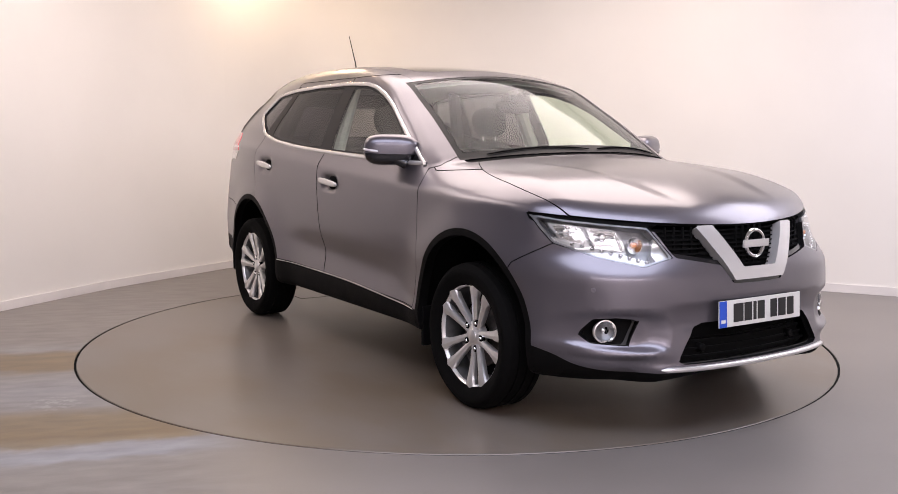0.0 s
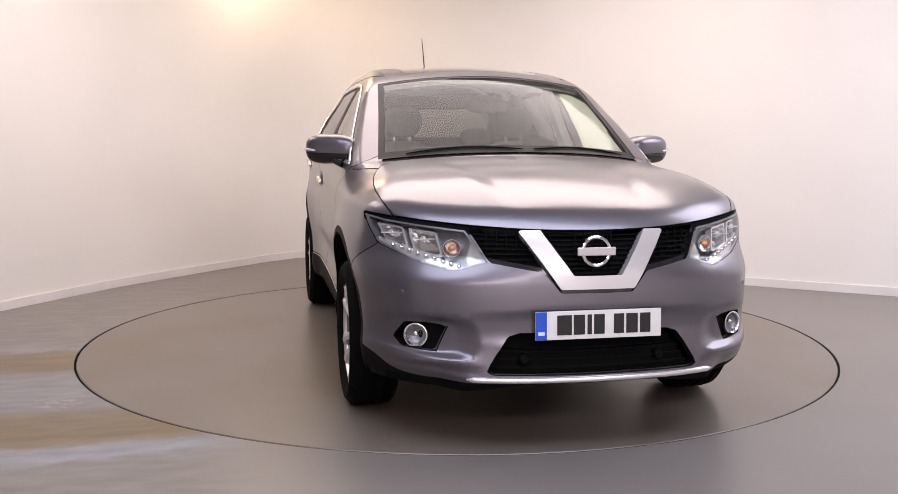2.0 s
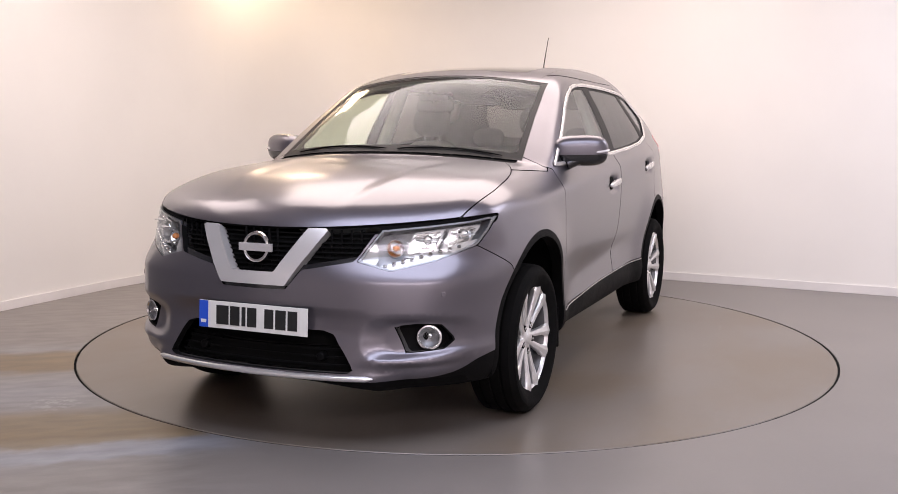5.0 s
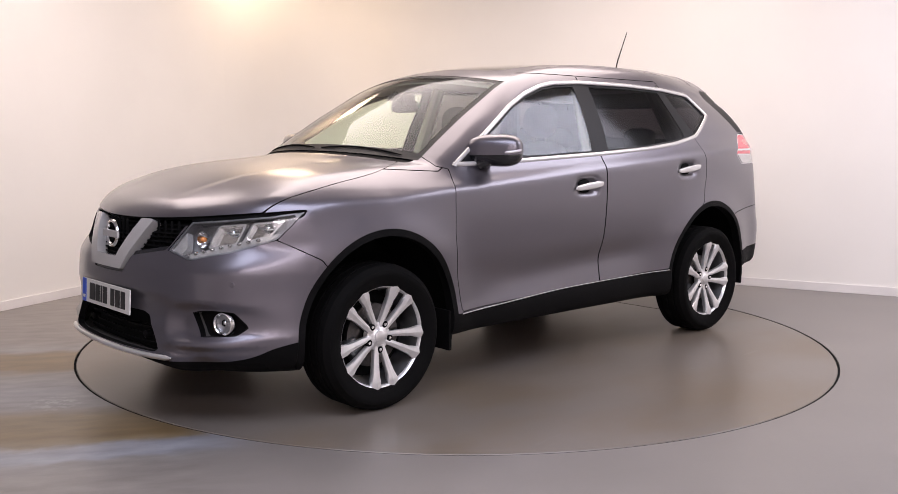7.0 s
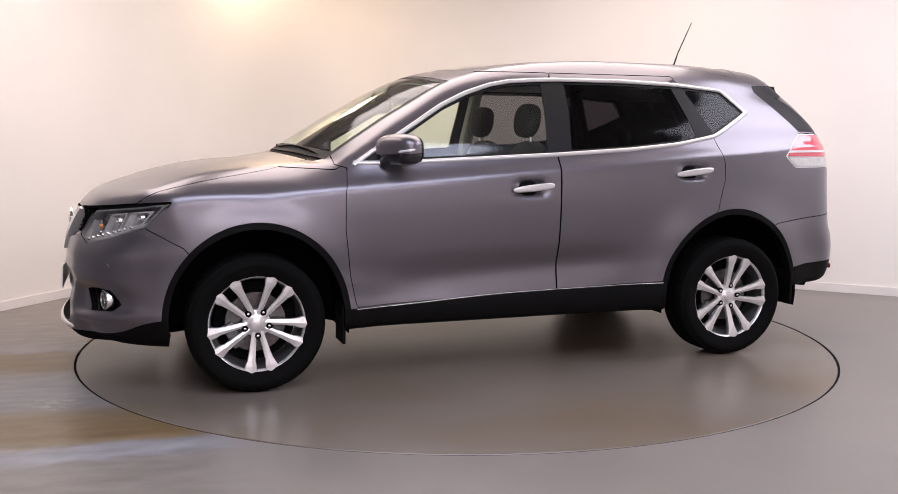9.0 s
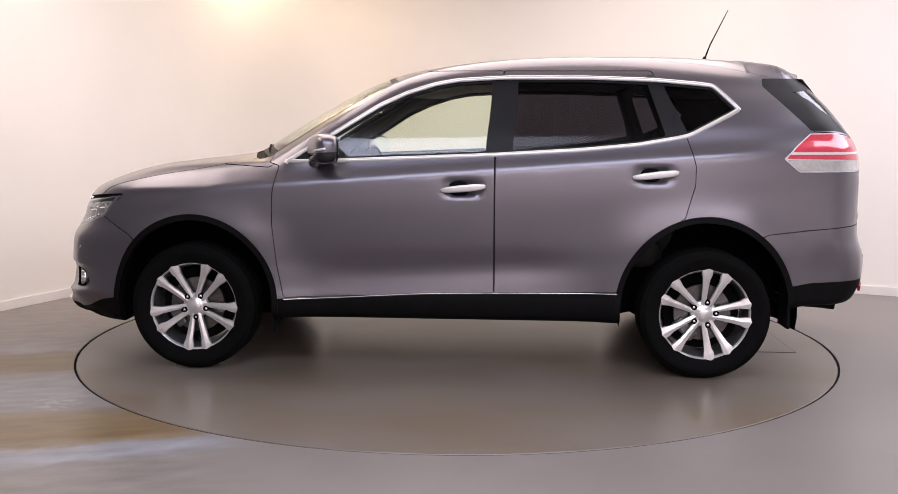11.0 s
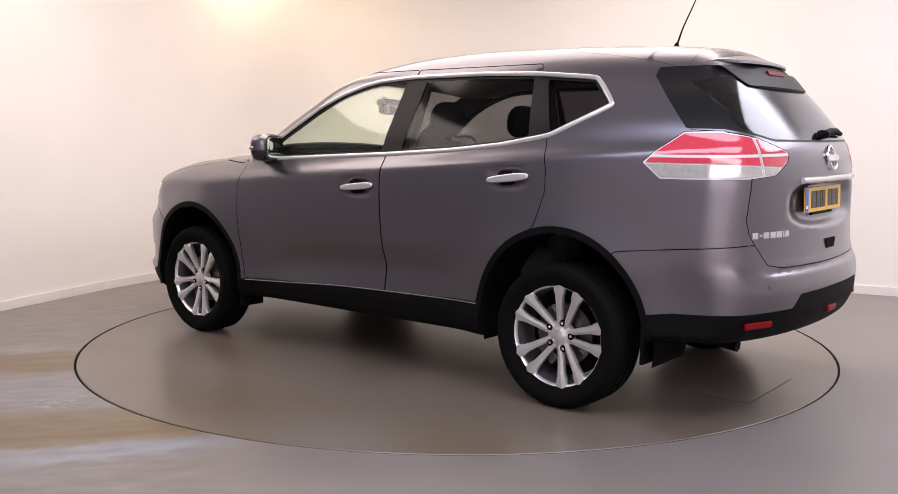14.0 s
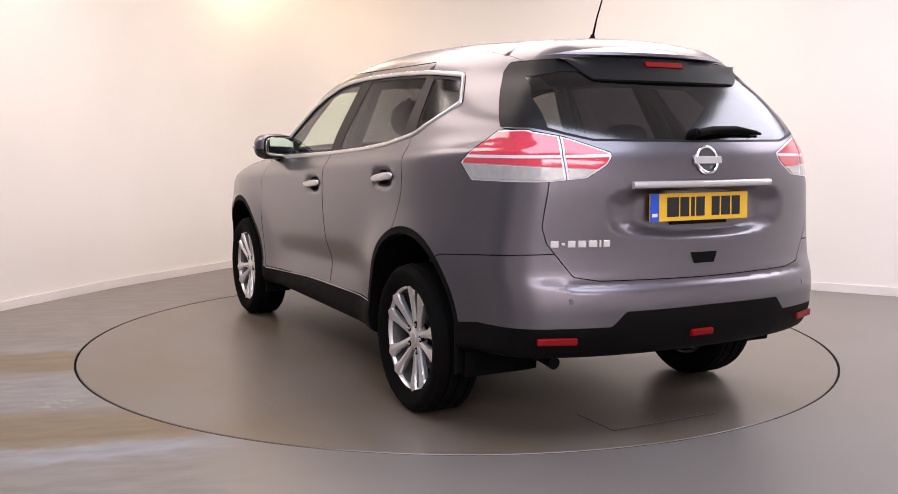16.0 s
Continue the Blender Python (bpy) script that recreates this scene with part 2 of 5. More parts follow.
def box(cx, cy, cz, sx, sy, sz, bevel=0.0, seg=2, m=None):
    bm = bmesh.new()
    bmesh.ops.create_cube(bm, size=1, matrix=Matrix.Translation((cx, cy, cz)) @ Matrix.Diagonal((sx, sy, sz, 1)))
    if bevel:
        bmesh.ops.bevel(bm, geom=bm.edges[:], offset=bevel, segments=seg, affect="EDGES", profile=0.6)
    if m:
        bm.transform(m)
    return bm


def blob(cx, cy, cz, sx, sy, sz, e=0.5, steps=28, bend=None):
    """A superellipsoid: e of 1 is an ellipsoid, less is boxier."""
    bm = bmesh.new()
    def pw(v):
        return math.copysign(abs(v) ** e, v)
    rows = []
    for i in range(1, steps):
        u = -math.pi / 2 + math.pi * i / steps
        row = []
        for j in range(2 * steps):
            v = math.pi * j / steps
            p = Vector((sx * pw(math.cos(u)) * pw(math.cos(v)), sy * pw(math.cos(u)) * pw(math.sin(v)), sz * pw(math.sin(u))))
            if bend:
                p = bend(p)
            row.append(bm.verts.new((cx + p.x, cy + p.y, cz + p.z)))
        rows.append(row)
    n = 2 * steps
    for a, b in zip(rows, rows[1:]):
        for j in range(n):
            bm.faces.new((a[j], a[(j + 1) % n], b[(j + 1) % n], b[j]))
    bm.faces.new(rows[0][::-1])
    bm.faces.new(rows[-1])
    return bm


def tube(points, radii, steps=10):
    bm = bmesh.new()
    rings = []
    pts = [Vector(p) for p in points]
    for i, p in enumerate(pts):
        d = (pts[min(i + 1, len(pts) - 1)] - pts[max(i - 1, 0)]).normalized()
        u = d.orthogonal().normalized() if i == 0 else (rings[-1][1] - d * rings[-1][1].dot(d)).normalized()
        w = d.cross(u)
        r = radii[i] if isinstance(radii, (list, tuple)) else radii
        rings.append(([bm.verts.new(p + (u * math.cos(2 * math.pi * k / steps) + w * math.sin(2 * math.pi * k / steps)) * r) for k in range(steps)], u))
    for (a, _), (b, _) in zip(rings, rings[1:]):
        for k in range(steps):
            bm.faces.new((a[k], a[(k + 1) % steps], b[(k + 1) % steps], b[k]))
    bm.faces.new(rings[0][0][::-1])
    bm.faces.new(rings[-1][0])
    bmesh.ops.recalc_face_normals(bm, faces=bm.faces)
    return bm


def prism(outline, depth, axis="x"):
    """A plate with the given outline (pairs) and depth along an axis."""
    bm = bmesh.new()
    def at(a, b, d):
        return {"x": (d, a, b), "y": (a, d, b), "z": (a, b, d)}[axis]
    lo = [bm.verts.new(at(a, b, 0)) for a, b in outline]
    hi = [bm.verts.new(at(a, b, depth)) for a, b in outline]
    n = len(outline)
    bm.faces.new(lo[::-1])
    bm.faces.new(hi)
    for i in range(n):
        bm.faces.new((lo[i], lo[(i + 1) % n], hi[(i + 1) % n], hi[i]))
    bmesh.ops.recalc_face_normals(bm, faces=bm.faces)
    return bm


def empty(name, m=None, parent=None):
    ob = new(name)
    ob.empty_display_size = 0.1
    if m:
        ob.matrix_basis = m
    if parent:
        ob.parent = parent
    return ob


# ---- the bay ----
RADIUS = 2.243
GAP = 0.013


def wall_sheet(name, line, z0, z1, thick, mat, label):
    """A wall of some thickness along a plan line, its face on the line, its bulk to the left of the way."""
    bm = bmesh.new()
    pts = [Vector((*p, 0)) for p in line]
    out = []
    for i, p in enumerate(pts):
        d = (pts[min(i + 1, len(pts) - 1)] - pts[max(i - 1, 0)]).normalized()
        out.append(p + Vector((-d.y, d.x, 0)) * thick)
    rows = []
    for p, q in zip(pts, out):
        rows.append([bm.verts.new((p.x, p.y, z0)), bm.verts.new((p.x, p.y, z1)), bm.verts.new((q.x, q.y, z1)), bm.verts.new((q.x, q.y, z0))])
    for a, b in zip(rows, rows[1:]):
        for i in range(4):
            bm.faces.new((a[i], b[i], b[(i + 1) % 4], a[(i + 1) % 4]))
    bm.faces.new(rows[0])
    bm.faces.new(rows[-1][::-1])
    bmesh.ops.recalc_face_normals(bm, faces=bm.faces)
    ob = smooth(part(name, bm, mat), 40)
    return tagged(ob, label, kind="structure")


BACK_LINE = [(-4.6, -9.0), (-4.6, -4.6)]
DARK_LINE = [(-4.6, -4.6), (-4.2, -3.0), (-3.85, -1.6), (-3.45, 0.1)]
LEFT_LINE = [(-3.45, 0.1), (-3.26, 0.71), (-3.06, 1.22), (-2.83, 1.78), (-2.52, 2.36), (-2.17, 2.98)]
RIGHT_LINE = [(-2.17, 2.98), (-1.90, 3.44), (-1.66, 3.74), (-1.36, 3.91), (-1.06, 3.91), (-0.72, 3.80), (1.713, 2.50), (3.54, 1.585), (3.95, 1.38)]
SIDE_LINE = [(3.95, 1.38), (6.0, 0.35), (6.0, -4.0)]


def offset_line(line, d):
    pts = [Vector((*p, 0)) for p in line]
    out = []
    for i, p in enumerate(pts):
        w = (pts[min(i + 1, len(pts) - 1)] - pts[max(i - 1, 0)]).normalized()
        out.append((p.x + w.y * d, p.y - w.x * d))
    return out


wall_sheet("wall_left", LEFT_LINE, 0, 3.2, 0.15, WALL, "off-white painted wall, gently curved, above a low baseboard")
wall_sheet("wall_right", RIGHT_LINE, 0, 3.2, 0.15, WALL, "off-white painted wall meeting the other in a corner")
wall_sheet("wall_back", BACK_LINE, 0, 3.2, 0.15, WALL, "plain off-white wall behind the bay")
# out of view: stands in for a dark opening, darkens the car's reflections
wall_sheet("wall_dark", DARK_LINE, 0, 3.2, 0.15, DARKSHEET, "unseen dark grey sheet for the dark opening beside the bay")
wall_sheet("wall_side", SIDE_LINE, 0, 3.2, 0.15, WALL, "plain off-white wall beside the bay")
wall_sheet("wall_rear", [(6.0, -4.0), (6.0, -9.0), (-4.6, -9.0)], 0, 3.2, 0.15, WALL, "plain off-white wall closing the bay")
wall_sheet("baseboard_left", offset_line(LEFT_LINE, 0.014), 0.001, 0.068, 0.013, TRIM, "low white painted baseboard")
wall_sheet("baseboard_right", offset_line(RIGHT_LINE, 0.014), 0.001, 0.070, 0.013, TRIM, "low white painted baseboard")
tagged(part("ceiling", box(0.7, -2.4, 3.25, 11.2, 13.6, 0.1), CEIL), "plain white ceiling of the bay", kind="structure")


def make_floor():
    bm = bmesh.new()
    n = 180
    inner, low, outer = [], [], []
    for k in range(n):
        a = 2 * math.pi * k / n
        c, s = math.cos(a), math.sin(a)
        r = RADIUS + GAP
        inner.append(bm.verts.new((r * c, r * s, 0)))
        low.append(bm.verts.new((r * c, r * s, -0.12)))
        k2 = 12.0 / max(abs(c), abs(s))
        outer.append(bm.verts.new((k2 * c, k2 * s, 0)))
    for k in range(n):
        j = (k + 1) % n
        bm.faces.new((inner[k], outer[k], outer[j], inner[j]))
        bm.faces.new((low[k], inner[k], inner[j], low[j]))
    bm.faces.new(low)
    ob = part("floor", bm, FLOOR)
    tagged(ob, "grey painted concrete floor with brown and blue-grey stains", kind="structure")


make_floor()
turntable = part("turntable", lathe([(0.0, -0.1), (RADIUS, -0.1), (RADIUS, -0.004), (RADIUS - 0.004, 0.0), (0.0, 0.0)], 180), TABLE)
for v in turntable.data.vertices:
    v.co = (v.co.x, -v.co.z, v.co.y)
tagged(turntable, "round grey painted vehicle turntable flush with the floor", "turntable")
part("hatch_joint", box(-1.885, 0.012, 0.0004, 0.2735, 0.5955, 0.0008, 0, 1), VOID, turntable, "dark joint round the access plate")
part("hatch_plate", box(-1.885, 0.012, 0.0010, 0.268, 0.590, 0.0020, 0.0006, 1), TABLE, turntable, "thin rectangular access plate")
# black ring filling the gap, in place of the shade down in it
ring = part("gap_seal", lathe([(RADIUS + 0.001, -0.06), (RADIUS + GAP - 0.001, -0.06), (RADIUS + GAP - 0.001, -0.003), (RADIUS + 0.001, -0.003), (RADIUS + 0.001, -0.06)], 120), VOID)
for v in ring.data.vertices:
    v.co = (v.co.x, -v.co.z, v.co.y)
tagged(ring, "black ring for the shade in the gap round the turntable", kind="structure")

# ---- the car: body surface ----
# car space: x ahead, y to its left, z up, origin midway between the axles on the floor
AXLE = 1.3525


def curve(*pairs):
    """A smooth function through (at, value) pairs: a shape-keeping cubic, sampled finely."""
    xs = np.array([p[0] for p in pairs], float)
    ys = np.array([p[1] for p in pairs], float)
    h, d = np.diff(xs), np.diff(ys) / np.diff(xs)
    m = np.zeros(len(xs))
    for i in range(1, len(xs) - 1):
        if d[i - 1] * d[i] > 0:
            w1, w2 = 2 * h[i] + h[i - 1], h[i] + 2 * h[i - 1]
            m[i] = (w1 + w2) / (w1 / d[i - 1] + w2 / d[i])
    m[0], m[-1] = d[0], d[-1]
    gx = np.linspace(xs[0], xs[-1], 500)
    k = np.clip(np.searchsorted(xs, gx, side="right") - 1, 0, len(h) - 1)
    t = (gx - xs[k]) / h[k]
    gy = (ys[k] * (1 + 2 * t) * (1 - t) ** 2 + m[k] * h[k] * t * (1 - t) ** 2 + ys[k + 1] * t * t * (3 - 2 * t) + m[k + 1] * h[k] * t * t * (t - 1))
    step = gx[1] - gx[0]
    r = max(1, int(round(0.02 / step)))
    pad = np.concatenate([gy[0] + (gy[0] - gy[r:0:-1]), gy, gy[-1] + (gy[-1] - gy[-2:-2 - r:-1])])
    ker = np.ones(2 * r + 1) / (2 * r + 1)
    gy = np.convolve(pad, ker, "valid")
    return lambda v: np.interp(v, gx, gy)


def step(v, a, b):
    t = np.clip((v - a) / (b - a), 0, 1)
    return t * t * (3 - 2 * t)


def smax(a, b, k):
    h = np.clip(k - np.abs(a - b), 0, None) / k
    return np.maximum(a, b) + h * h * k * 0.25


SECTION = curve((0.15, 0.83), (0.28, 0.862), (0.38, 0.874), (0.44, 0.868), (0.55, 0.872), (0.68, 0.890), (0.80, 0.902), (0.92, 0.907), (1.02, 0.904), (1.06, 0.896), (1.09, 0.873),
                (1.13, 0.850), (1.25, 0.803), (1.39, 0.738), (1.50, 0.682), (1.57, 0.640), (1.65, 0.575), (1.80, 0.44))
NOSE = curve((0.15, 2.20), (0.25, 2.262), (0.30, 2.285), (0.36, 2.275), (0.45, 2.262), (0.52, 2.262), (0.60, 2.258), (0.70, 2.246), (0.80, 2.230), (0.88, 2.205), (0.95, 2.19), (1.2, 2.12))
TAIL = curve((0.15, -2.10), (0.33, -2.24), (0.42, -2.295), (0.50, -2.325), (0.58, -2.33), (0.66, -2.318), (0.72, -2.295), (0.85, -2.287), (1.02, -2.287), (1.16, -2.272), (1.235, -2.238),
             (1.38, -2.130), (1.50, -2.022), (1.60, -1.935), (1.80, -1.77))
TOP = curve((-2.6, 1.56), (-2.25, 1.612), (-1.99, 1.652), (-1.59, 1.688), (-1.16, 1.706), (-0.75, 1.706), (-0.36, 1.692), (0.0, 1.662), (0.25, 1.620), (0.42, 1.571), (0.73, 1.418),
            (1.00, 1.257), (1.10, 1.193), (1.17, 1.153), (1.30, 1.137), (1.50, 1.119), (1.70, 1.091), (1.85, 1.056), (2.00, 1.008), (2.10, 0.962), (2.19, 0.893), (2.40, 0.70))
BULGE = curve((-2.6, 0.26), (-1.9, 0.19), (-1.5, 0.14), (-0.9, 0.105), (-0.4, 0.09), (0.2, 0.12), (0.7, 0.095), (1.1, 0.065), (1.5, 0.078), (1.8, 0.12), (2.05, 0.17), (2.4, 0.18))
SWEEP = curve((-2.6, 0.0), (-0.5, 0.0), (0.1, 0.20), (0.5, 0.36), (1.0, 0.36), (1.3, 0.22), (1.6, 0.05), (2.4, 0.0))
TAPER = curve((0.2, 0.03), (0.70, 0.05), (1.0, 0.095), (1.18, 0.12), (1.30, 0.105), (1.42, 0.115), (1.53, 0.165), (1.8, 0.20))
HANDLES = ((-0.09, 0.977), (-1.075, 1.052))


def dent(u, v, a, b, soft):
    """1 inside a rounded patch of half-sizes a and b, 0 outside."""
    d = ((np.abs(u) / a) ** 3 + (np.abs(v) / b) ** 3) ** (1 / 3)
    return 1 - step(d, 1 - soft, 1 + soft)


def arch_radius(x, z):
    """Distance from the nearer axle, with arches a little taller than wide."""
    dx = np.minimum(np.abs(x - AXLE + 0.005), np.abs(x + AXLE))
    return np.sqrt((dx * 1.03) ** 2 + np.where(z > 0.345, (z - 0.345) * 0.965, (z - 0.345) * 0.45) ** 2) - np.where(x < 0, 0.011, 0.0)


def side_width(x, z):
    lift = -0.073 * np.clip(x, -1.9, 1.3) * step(z, 0.55, 1.02) * (1 - step(z, 1.15, 1.55))
    w = SECTION(z - lift)
    ahead, behind = np.clip(x - 1.2, 0, 2), np.clip(-1.0 - x, 0, 2)
    w = w - (0.088 + 0.045 * step(z, 0.65, 0.95)) * ahead ** 2 - TAPER(z) * behind ** 2
    w = w - 0.05 * step(x, 0.75, 1.25) * step(z, 1.0, 1.12)
    r = arch_radius(x, z)
    w = w + 0.038 * np.exp(-((r - 0.43) / 0.15) ** 2) * (1 - step(z, 0.70, 1.08))
    # waisted lower doors
    w = w - 0.021 * np.exp(-((z - 0.54 + 0.05 * x) / 0.085) ** 2) * step(x, -0.85, -0.4) * (1 - step(x, 0.4, 0.85))
    for hx, hz in HANDLES:
        w = w - 0.024 * np.exp(-(((x - hx) / 0.092) ** 4 + ((z - hz) / 0.044) ** 4))
    return w


def body(p):
    """Signed function of the body's skin: below zero inside."""
    x, a, z = p[:, 0], np.abs(p[:, 1]), p[:, 2]
    side = a - side_width(x, z)
    low = 1 - step(z, 0.66, 0.80)
    sweep = low * (0.20 * a ** 2 + 0.30 * a ** 4) + (1 - low) * (0.44 * a ** 2 + 0.10 * a ** 4)
    nose = x - (NOSE(z) - sweep)
    # mouth and lamp hollows in the front bumper
    nose = nose + 0.016 * dent(a - 0.0, z - 0.50, 0.44, 0.06, 0.35)
    nose = nose + 0.030 * dent(a - 0.655, z - 0.452, 0.155, 0.075, 0.30)
    ledge = z - (0.331 + 0.073 * a)
    nose = nose - (0.014 * np.exp(-(ledge / 0.017) ** 2) - 0.007 * np.exp(-((ledge + 0.043) / 0.014) ** 2)) * step(a, 0.42, 0.58)
    nose = nose + 0.75 * np.clip(0.362 - z, 0, 0.12) * step(a, 0.50, 0.62)
    tail = -(x - (TAIL(z) + 0.17 * a ** 2 + 0.16 * a ** 4))
    tail = tail + 0.050 * dent(a, z - 0.955, 0.40, 0.098, 0.22) * (x < 0)
    tail = tail + 0.012 * np.exp(-((z - 0.675) / 0.016) ** 2) * (1 - step(a, 0.55, 0.68))
    xs = x + SWEEP(x) * a ** 2
    slope = 1 + 0.35 * step(x, 0.2, 0.5) * (1 - step(x, 1.0, 1.2))
    top = (z - TOP(xs) + BULGE(x) * a ** 2) / slope
    # raised sides of the bonnet, with a sunk middle
    bon = step(x, 1.15, 1.45) * (1 - step(x, 1.9, 2.15))
    ridge = a - (0.30 + 0.16 * (2.1 - x))
    top = top + 0.010 * bon * (1 - step(ridge, -0.05, 0.05))
    under = -(z - (0.27 + 0.105 * step(-x, 1.5, 1.9) - 0.04 * step(x, 1.5, 1.75) * step(a, 0.2, 0.6)))
    k = 0.05 + 0.06 * step(x, 0.9, 1.3) + 0.05 * step(-x, 0.8, 1.6)
    f = smax(side, top, k)
    f = smax(f, nose, 0.15 - 0.06 * step(z, 0.75, 0.9))
    f = smax(f, tail, 0.11)
    return smax(f, under, 0.05)


def grad(p, e=0.0015):
    g = np.empty_like(p)
    for i in range(3):
        d = np.zeros(3)
        d[i] = e
        g[:, i] = (body(p + d) - body(p - d)) / (2 * e)
    return g


def skin():
    """The left half of the body as (points, normals, triangles), cut from a fine lattice."""
    h = 0.0175
    gx, gy, gz = np.arange(-2.5, 2.42, h), np.arange(-2 * h, 1.0, h), np.arange(0.20, 1.80, h)
    nx, ny, nz = len(gx), len(gy), len(gz)
    p = np.stack(np.meshgrid(gx, gy, gz, indexing="ij"), -1).reshape(-1, 3)
    val = body(p).reshape(nx, ny, nz)
    neg = val < 0
    count = sum(neg[i:nx - 1 + i, j:ny - 1 + j, k:nz - 1 + k].astype(int) for i in (0, 1) for j in (0, 1) for k in (0, 1))
    live = (count > 0) & (count < 8)
    idx = -np.ones(live.shape, int)
    idx[live] = np.arange(live.sum())
    c = np.argwhere(live)
    acc, num = np.zeros((len(c), 3)), np.zeros(len(c))
    corners = [(i, j, k) for i in (0, 1) for j in (0, 1) for k in (0, 1)]
    for q in corners:
        for ax in range(3):
            if q[ax]:
                continue
            r = list(q)
            r[ax] = 1
            v0 = val[c[:, 0] + q[0], c[:, 1] + q[1], c[:, 2] + q[2]]
            v1 = val[c[:, 0] + r[0], c[:, 1] + r[1], c[:, 2] + r[2]]
            cross = (v0 < 0) != (v1 < 0)
            t = np.where(cross, v0 / np.where(cross, v0 - v1, 1), 0)
            pt = np.array(q, float)[None] + t[:, None] * (np.array(r, float) - np.array(q, float))[None]
            acc += np.where(cross[:, None], pt, 0)
            num += cross
    pts = np.array([gx[0], gy[0], gz[0]]) + (c + acc / num[:, None]) * h
    quads = []
    for ax in range(3):
        o = [i for i in range(3) if i != ax]
        sl = [slice(1, -1)] * 3
        sl[ax] = slice(0, -1)
        sh = [slice(1, -1)] * 3
        sh[ax] = slice(1, None)
        a, b = neg[tuple(sl)], neg[tuple(sh)]
        e = np.argwhere(a != b)
        base = e + np.array([0 if i == ax else 1 for i in range(3)])
        inside_first = a[tuple(e.T)]
        cells = []
        for d0, d1 in ((-1, -1), (0, -1), (0, 0), (-1, 0)):
            cc = base.copy()
            cc[:, o[0]] += d0
            cc[:, o[1]] += d1
            cells.append(idx[cc[:, 0], cc[:, 1], cc[:, 2]])
        q = np.stack(cells, 1)
        flip = inside_first if ax != 1 else ~inside_first
        q[~flip] = q[~flip][:, ::-1]
        quads.append(q)
    q = np.concatenate(quads)
    for _ in range(4):
        g = grad(pts)
        pts = pts - (body(pts) / np.maximum((g * g).sum(1), 1e-4))[:, None] * g
    g = grad(pts)
    nrm = g / np.linalg.norm(g, axis=1)[:, None]
    d02 = np.linalg.norm(pts[q[:, 0]] - pts[q[:, 2]], axis=1)
    d13 = np.linalg.norm(pts[q[:, 1]] - pts[q[:, 3]], axis=1)
    s = (d02 <= d13)[:, None]
    tri = np.concatenate([np.where(s, q[:, [0, 1, 2]], q[:, [1, 2, 3]]), np.where(s, q[:, [0, 2, 3]], q[:, [1, 3, 0]])])
    return pts, nrm, tri


def split(m, fn):
    """Cuts (points, normals, triangles) where fn is zero: the part below zero, the rest."""
    V, N, T = m
    if len(T) == 0:
        return m, m
    ph = fn(V)
    ph = np.where(np.abs(ph) < 1e-7, 1e-7, ph)
    neg = ph[T] < 0
    cnt = neg.sum(1)
    ins, outs = [T[cnt == 3]], [T[cnt == 0]]
    newV, newN = [], []
    base = len(V)
    for lone in (1, 2):
        sel = cnt == lone
        t, ng = T[sel], neg[sel]
        if len(t) == 0:
            continue
        k = np.argmax(ng == (lone == 1), axis=1)
        r = np.arange(len(t))
        a, b, c = t[r, k], t[r, (k + 1) % 3], t[r, (k + 2) % 3]
        cut = []
        for o in (b, c):
            w = ph[a] / (ph[a] - ph[o])
            newV.append(V[a] + w[:, None] * (V[o] - V[a]))
            nn = N[a] + w[:, None] * (N[o] - N[a])
            newN.append(nn / np.linalg.norm(nn, axis=1)[:, None])
            cut.append(base + np.arange(len(t)))
            base += len(t)
        p, q = cut
        tip = np.stack([a, p, q], 1)
        rest = np.concatenate([np.stack([p, b, c], 1), np.stack([p, c, q], 1)])
        (ins if lone == 1 else outs).append(tip)
        (outs if lone == 1 else ins).append(rest)
    V2 = np.concatenate([V] + newV) if newV else V
    N2 = np.concatenate([N] + newN) if newN else N
    return (V2, N2, np.concatenate(ins)), (V2, N2, np.concatenate(outs))


def tidy(m):
    """Drops unused points and welds equal ones."""
    V, N, T = m
    key = np.round(V / 2e-5).astype(np.int64)
    used = np.unique(T)
    _, first, inv = np.unique(key[used], axis=0, return_index=True, return_inverse=True)
    inv = inv.reshape(-1)
    look_up = np.zeros(len(V), int)
    look_up[used] = inv
    T2 = look_up[T]
    ok = (T2[:, 0] != T2[:, 1]) & (T2[:, 1] != T2[:, 2]) & (T2[:, 0] != T2[:, 2])
    return V[used][first], N[used][first], T2[ok]


def polygon(pts, u, v):
    """Signed distance from a closed outline, below zero inside, in the plane of two of the axes."""
    q = np.array(pts, float)

    def fn(V):
        a = np.stack([np.abs(V[:, u]) if u == 1 else V[:, u], np.abs(V[:, v]) if v == 1 else V[:, v]], 1)
        best = np.full(len(a), 1e9)
        inside = np.zeros(len(a), bool)
        for i in range(len(q)):
            p0, p1 = q[i], q[(i + 1) % len(q)]
            e = p1 - p0
            t = np.clip(((a - p0) @ e) / (e @ e), 0, 1)
            best = np.minimum(best, ((a - p0 - t[:, None] * e) ** 2).sum(1))
            cr = ((p0[1] > a[:, 1]) != (p1[1] > a[:, 1])) & (a[:, 0] < (p1[0] - p0[0]) * (a[:, 1] - p0[1]) / (p1[1] - p0[1] + 1e-12) + p0[0])
            inside ^= cr
        d = np.sqrt(best)
        return np.where(inside, -d, d)
    return fn


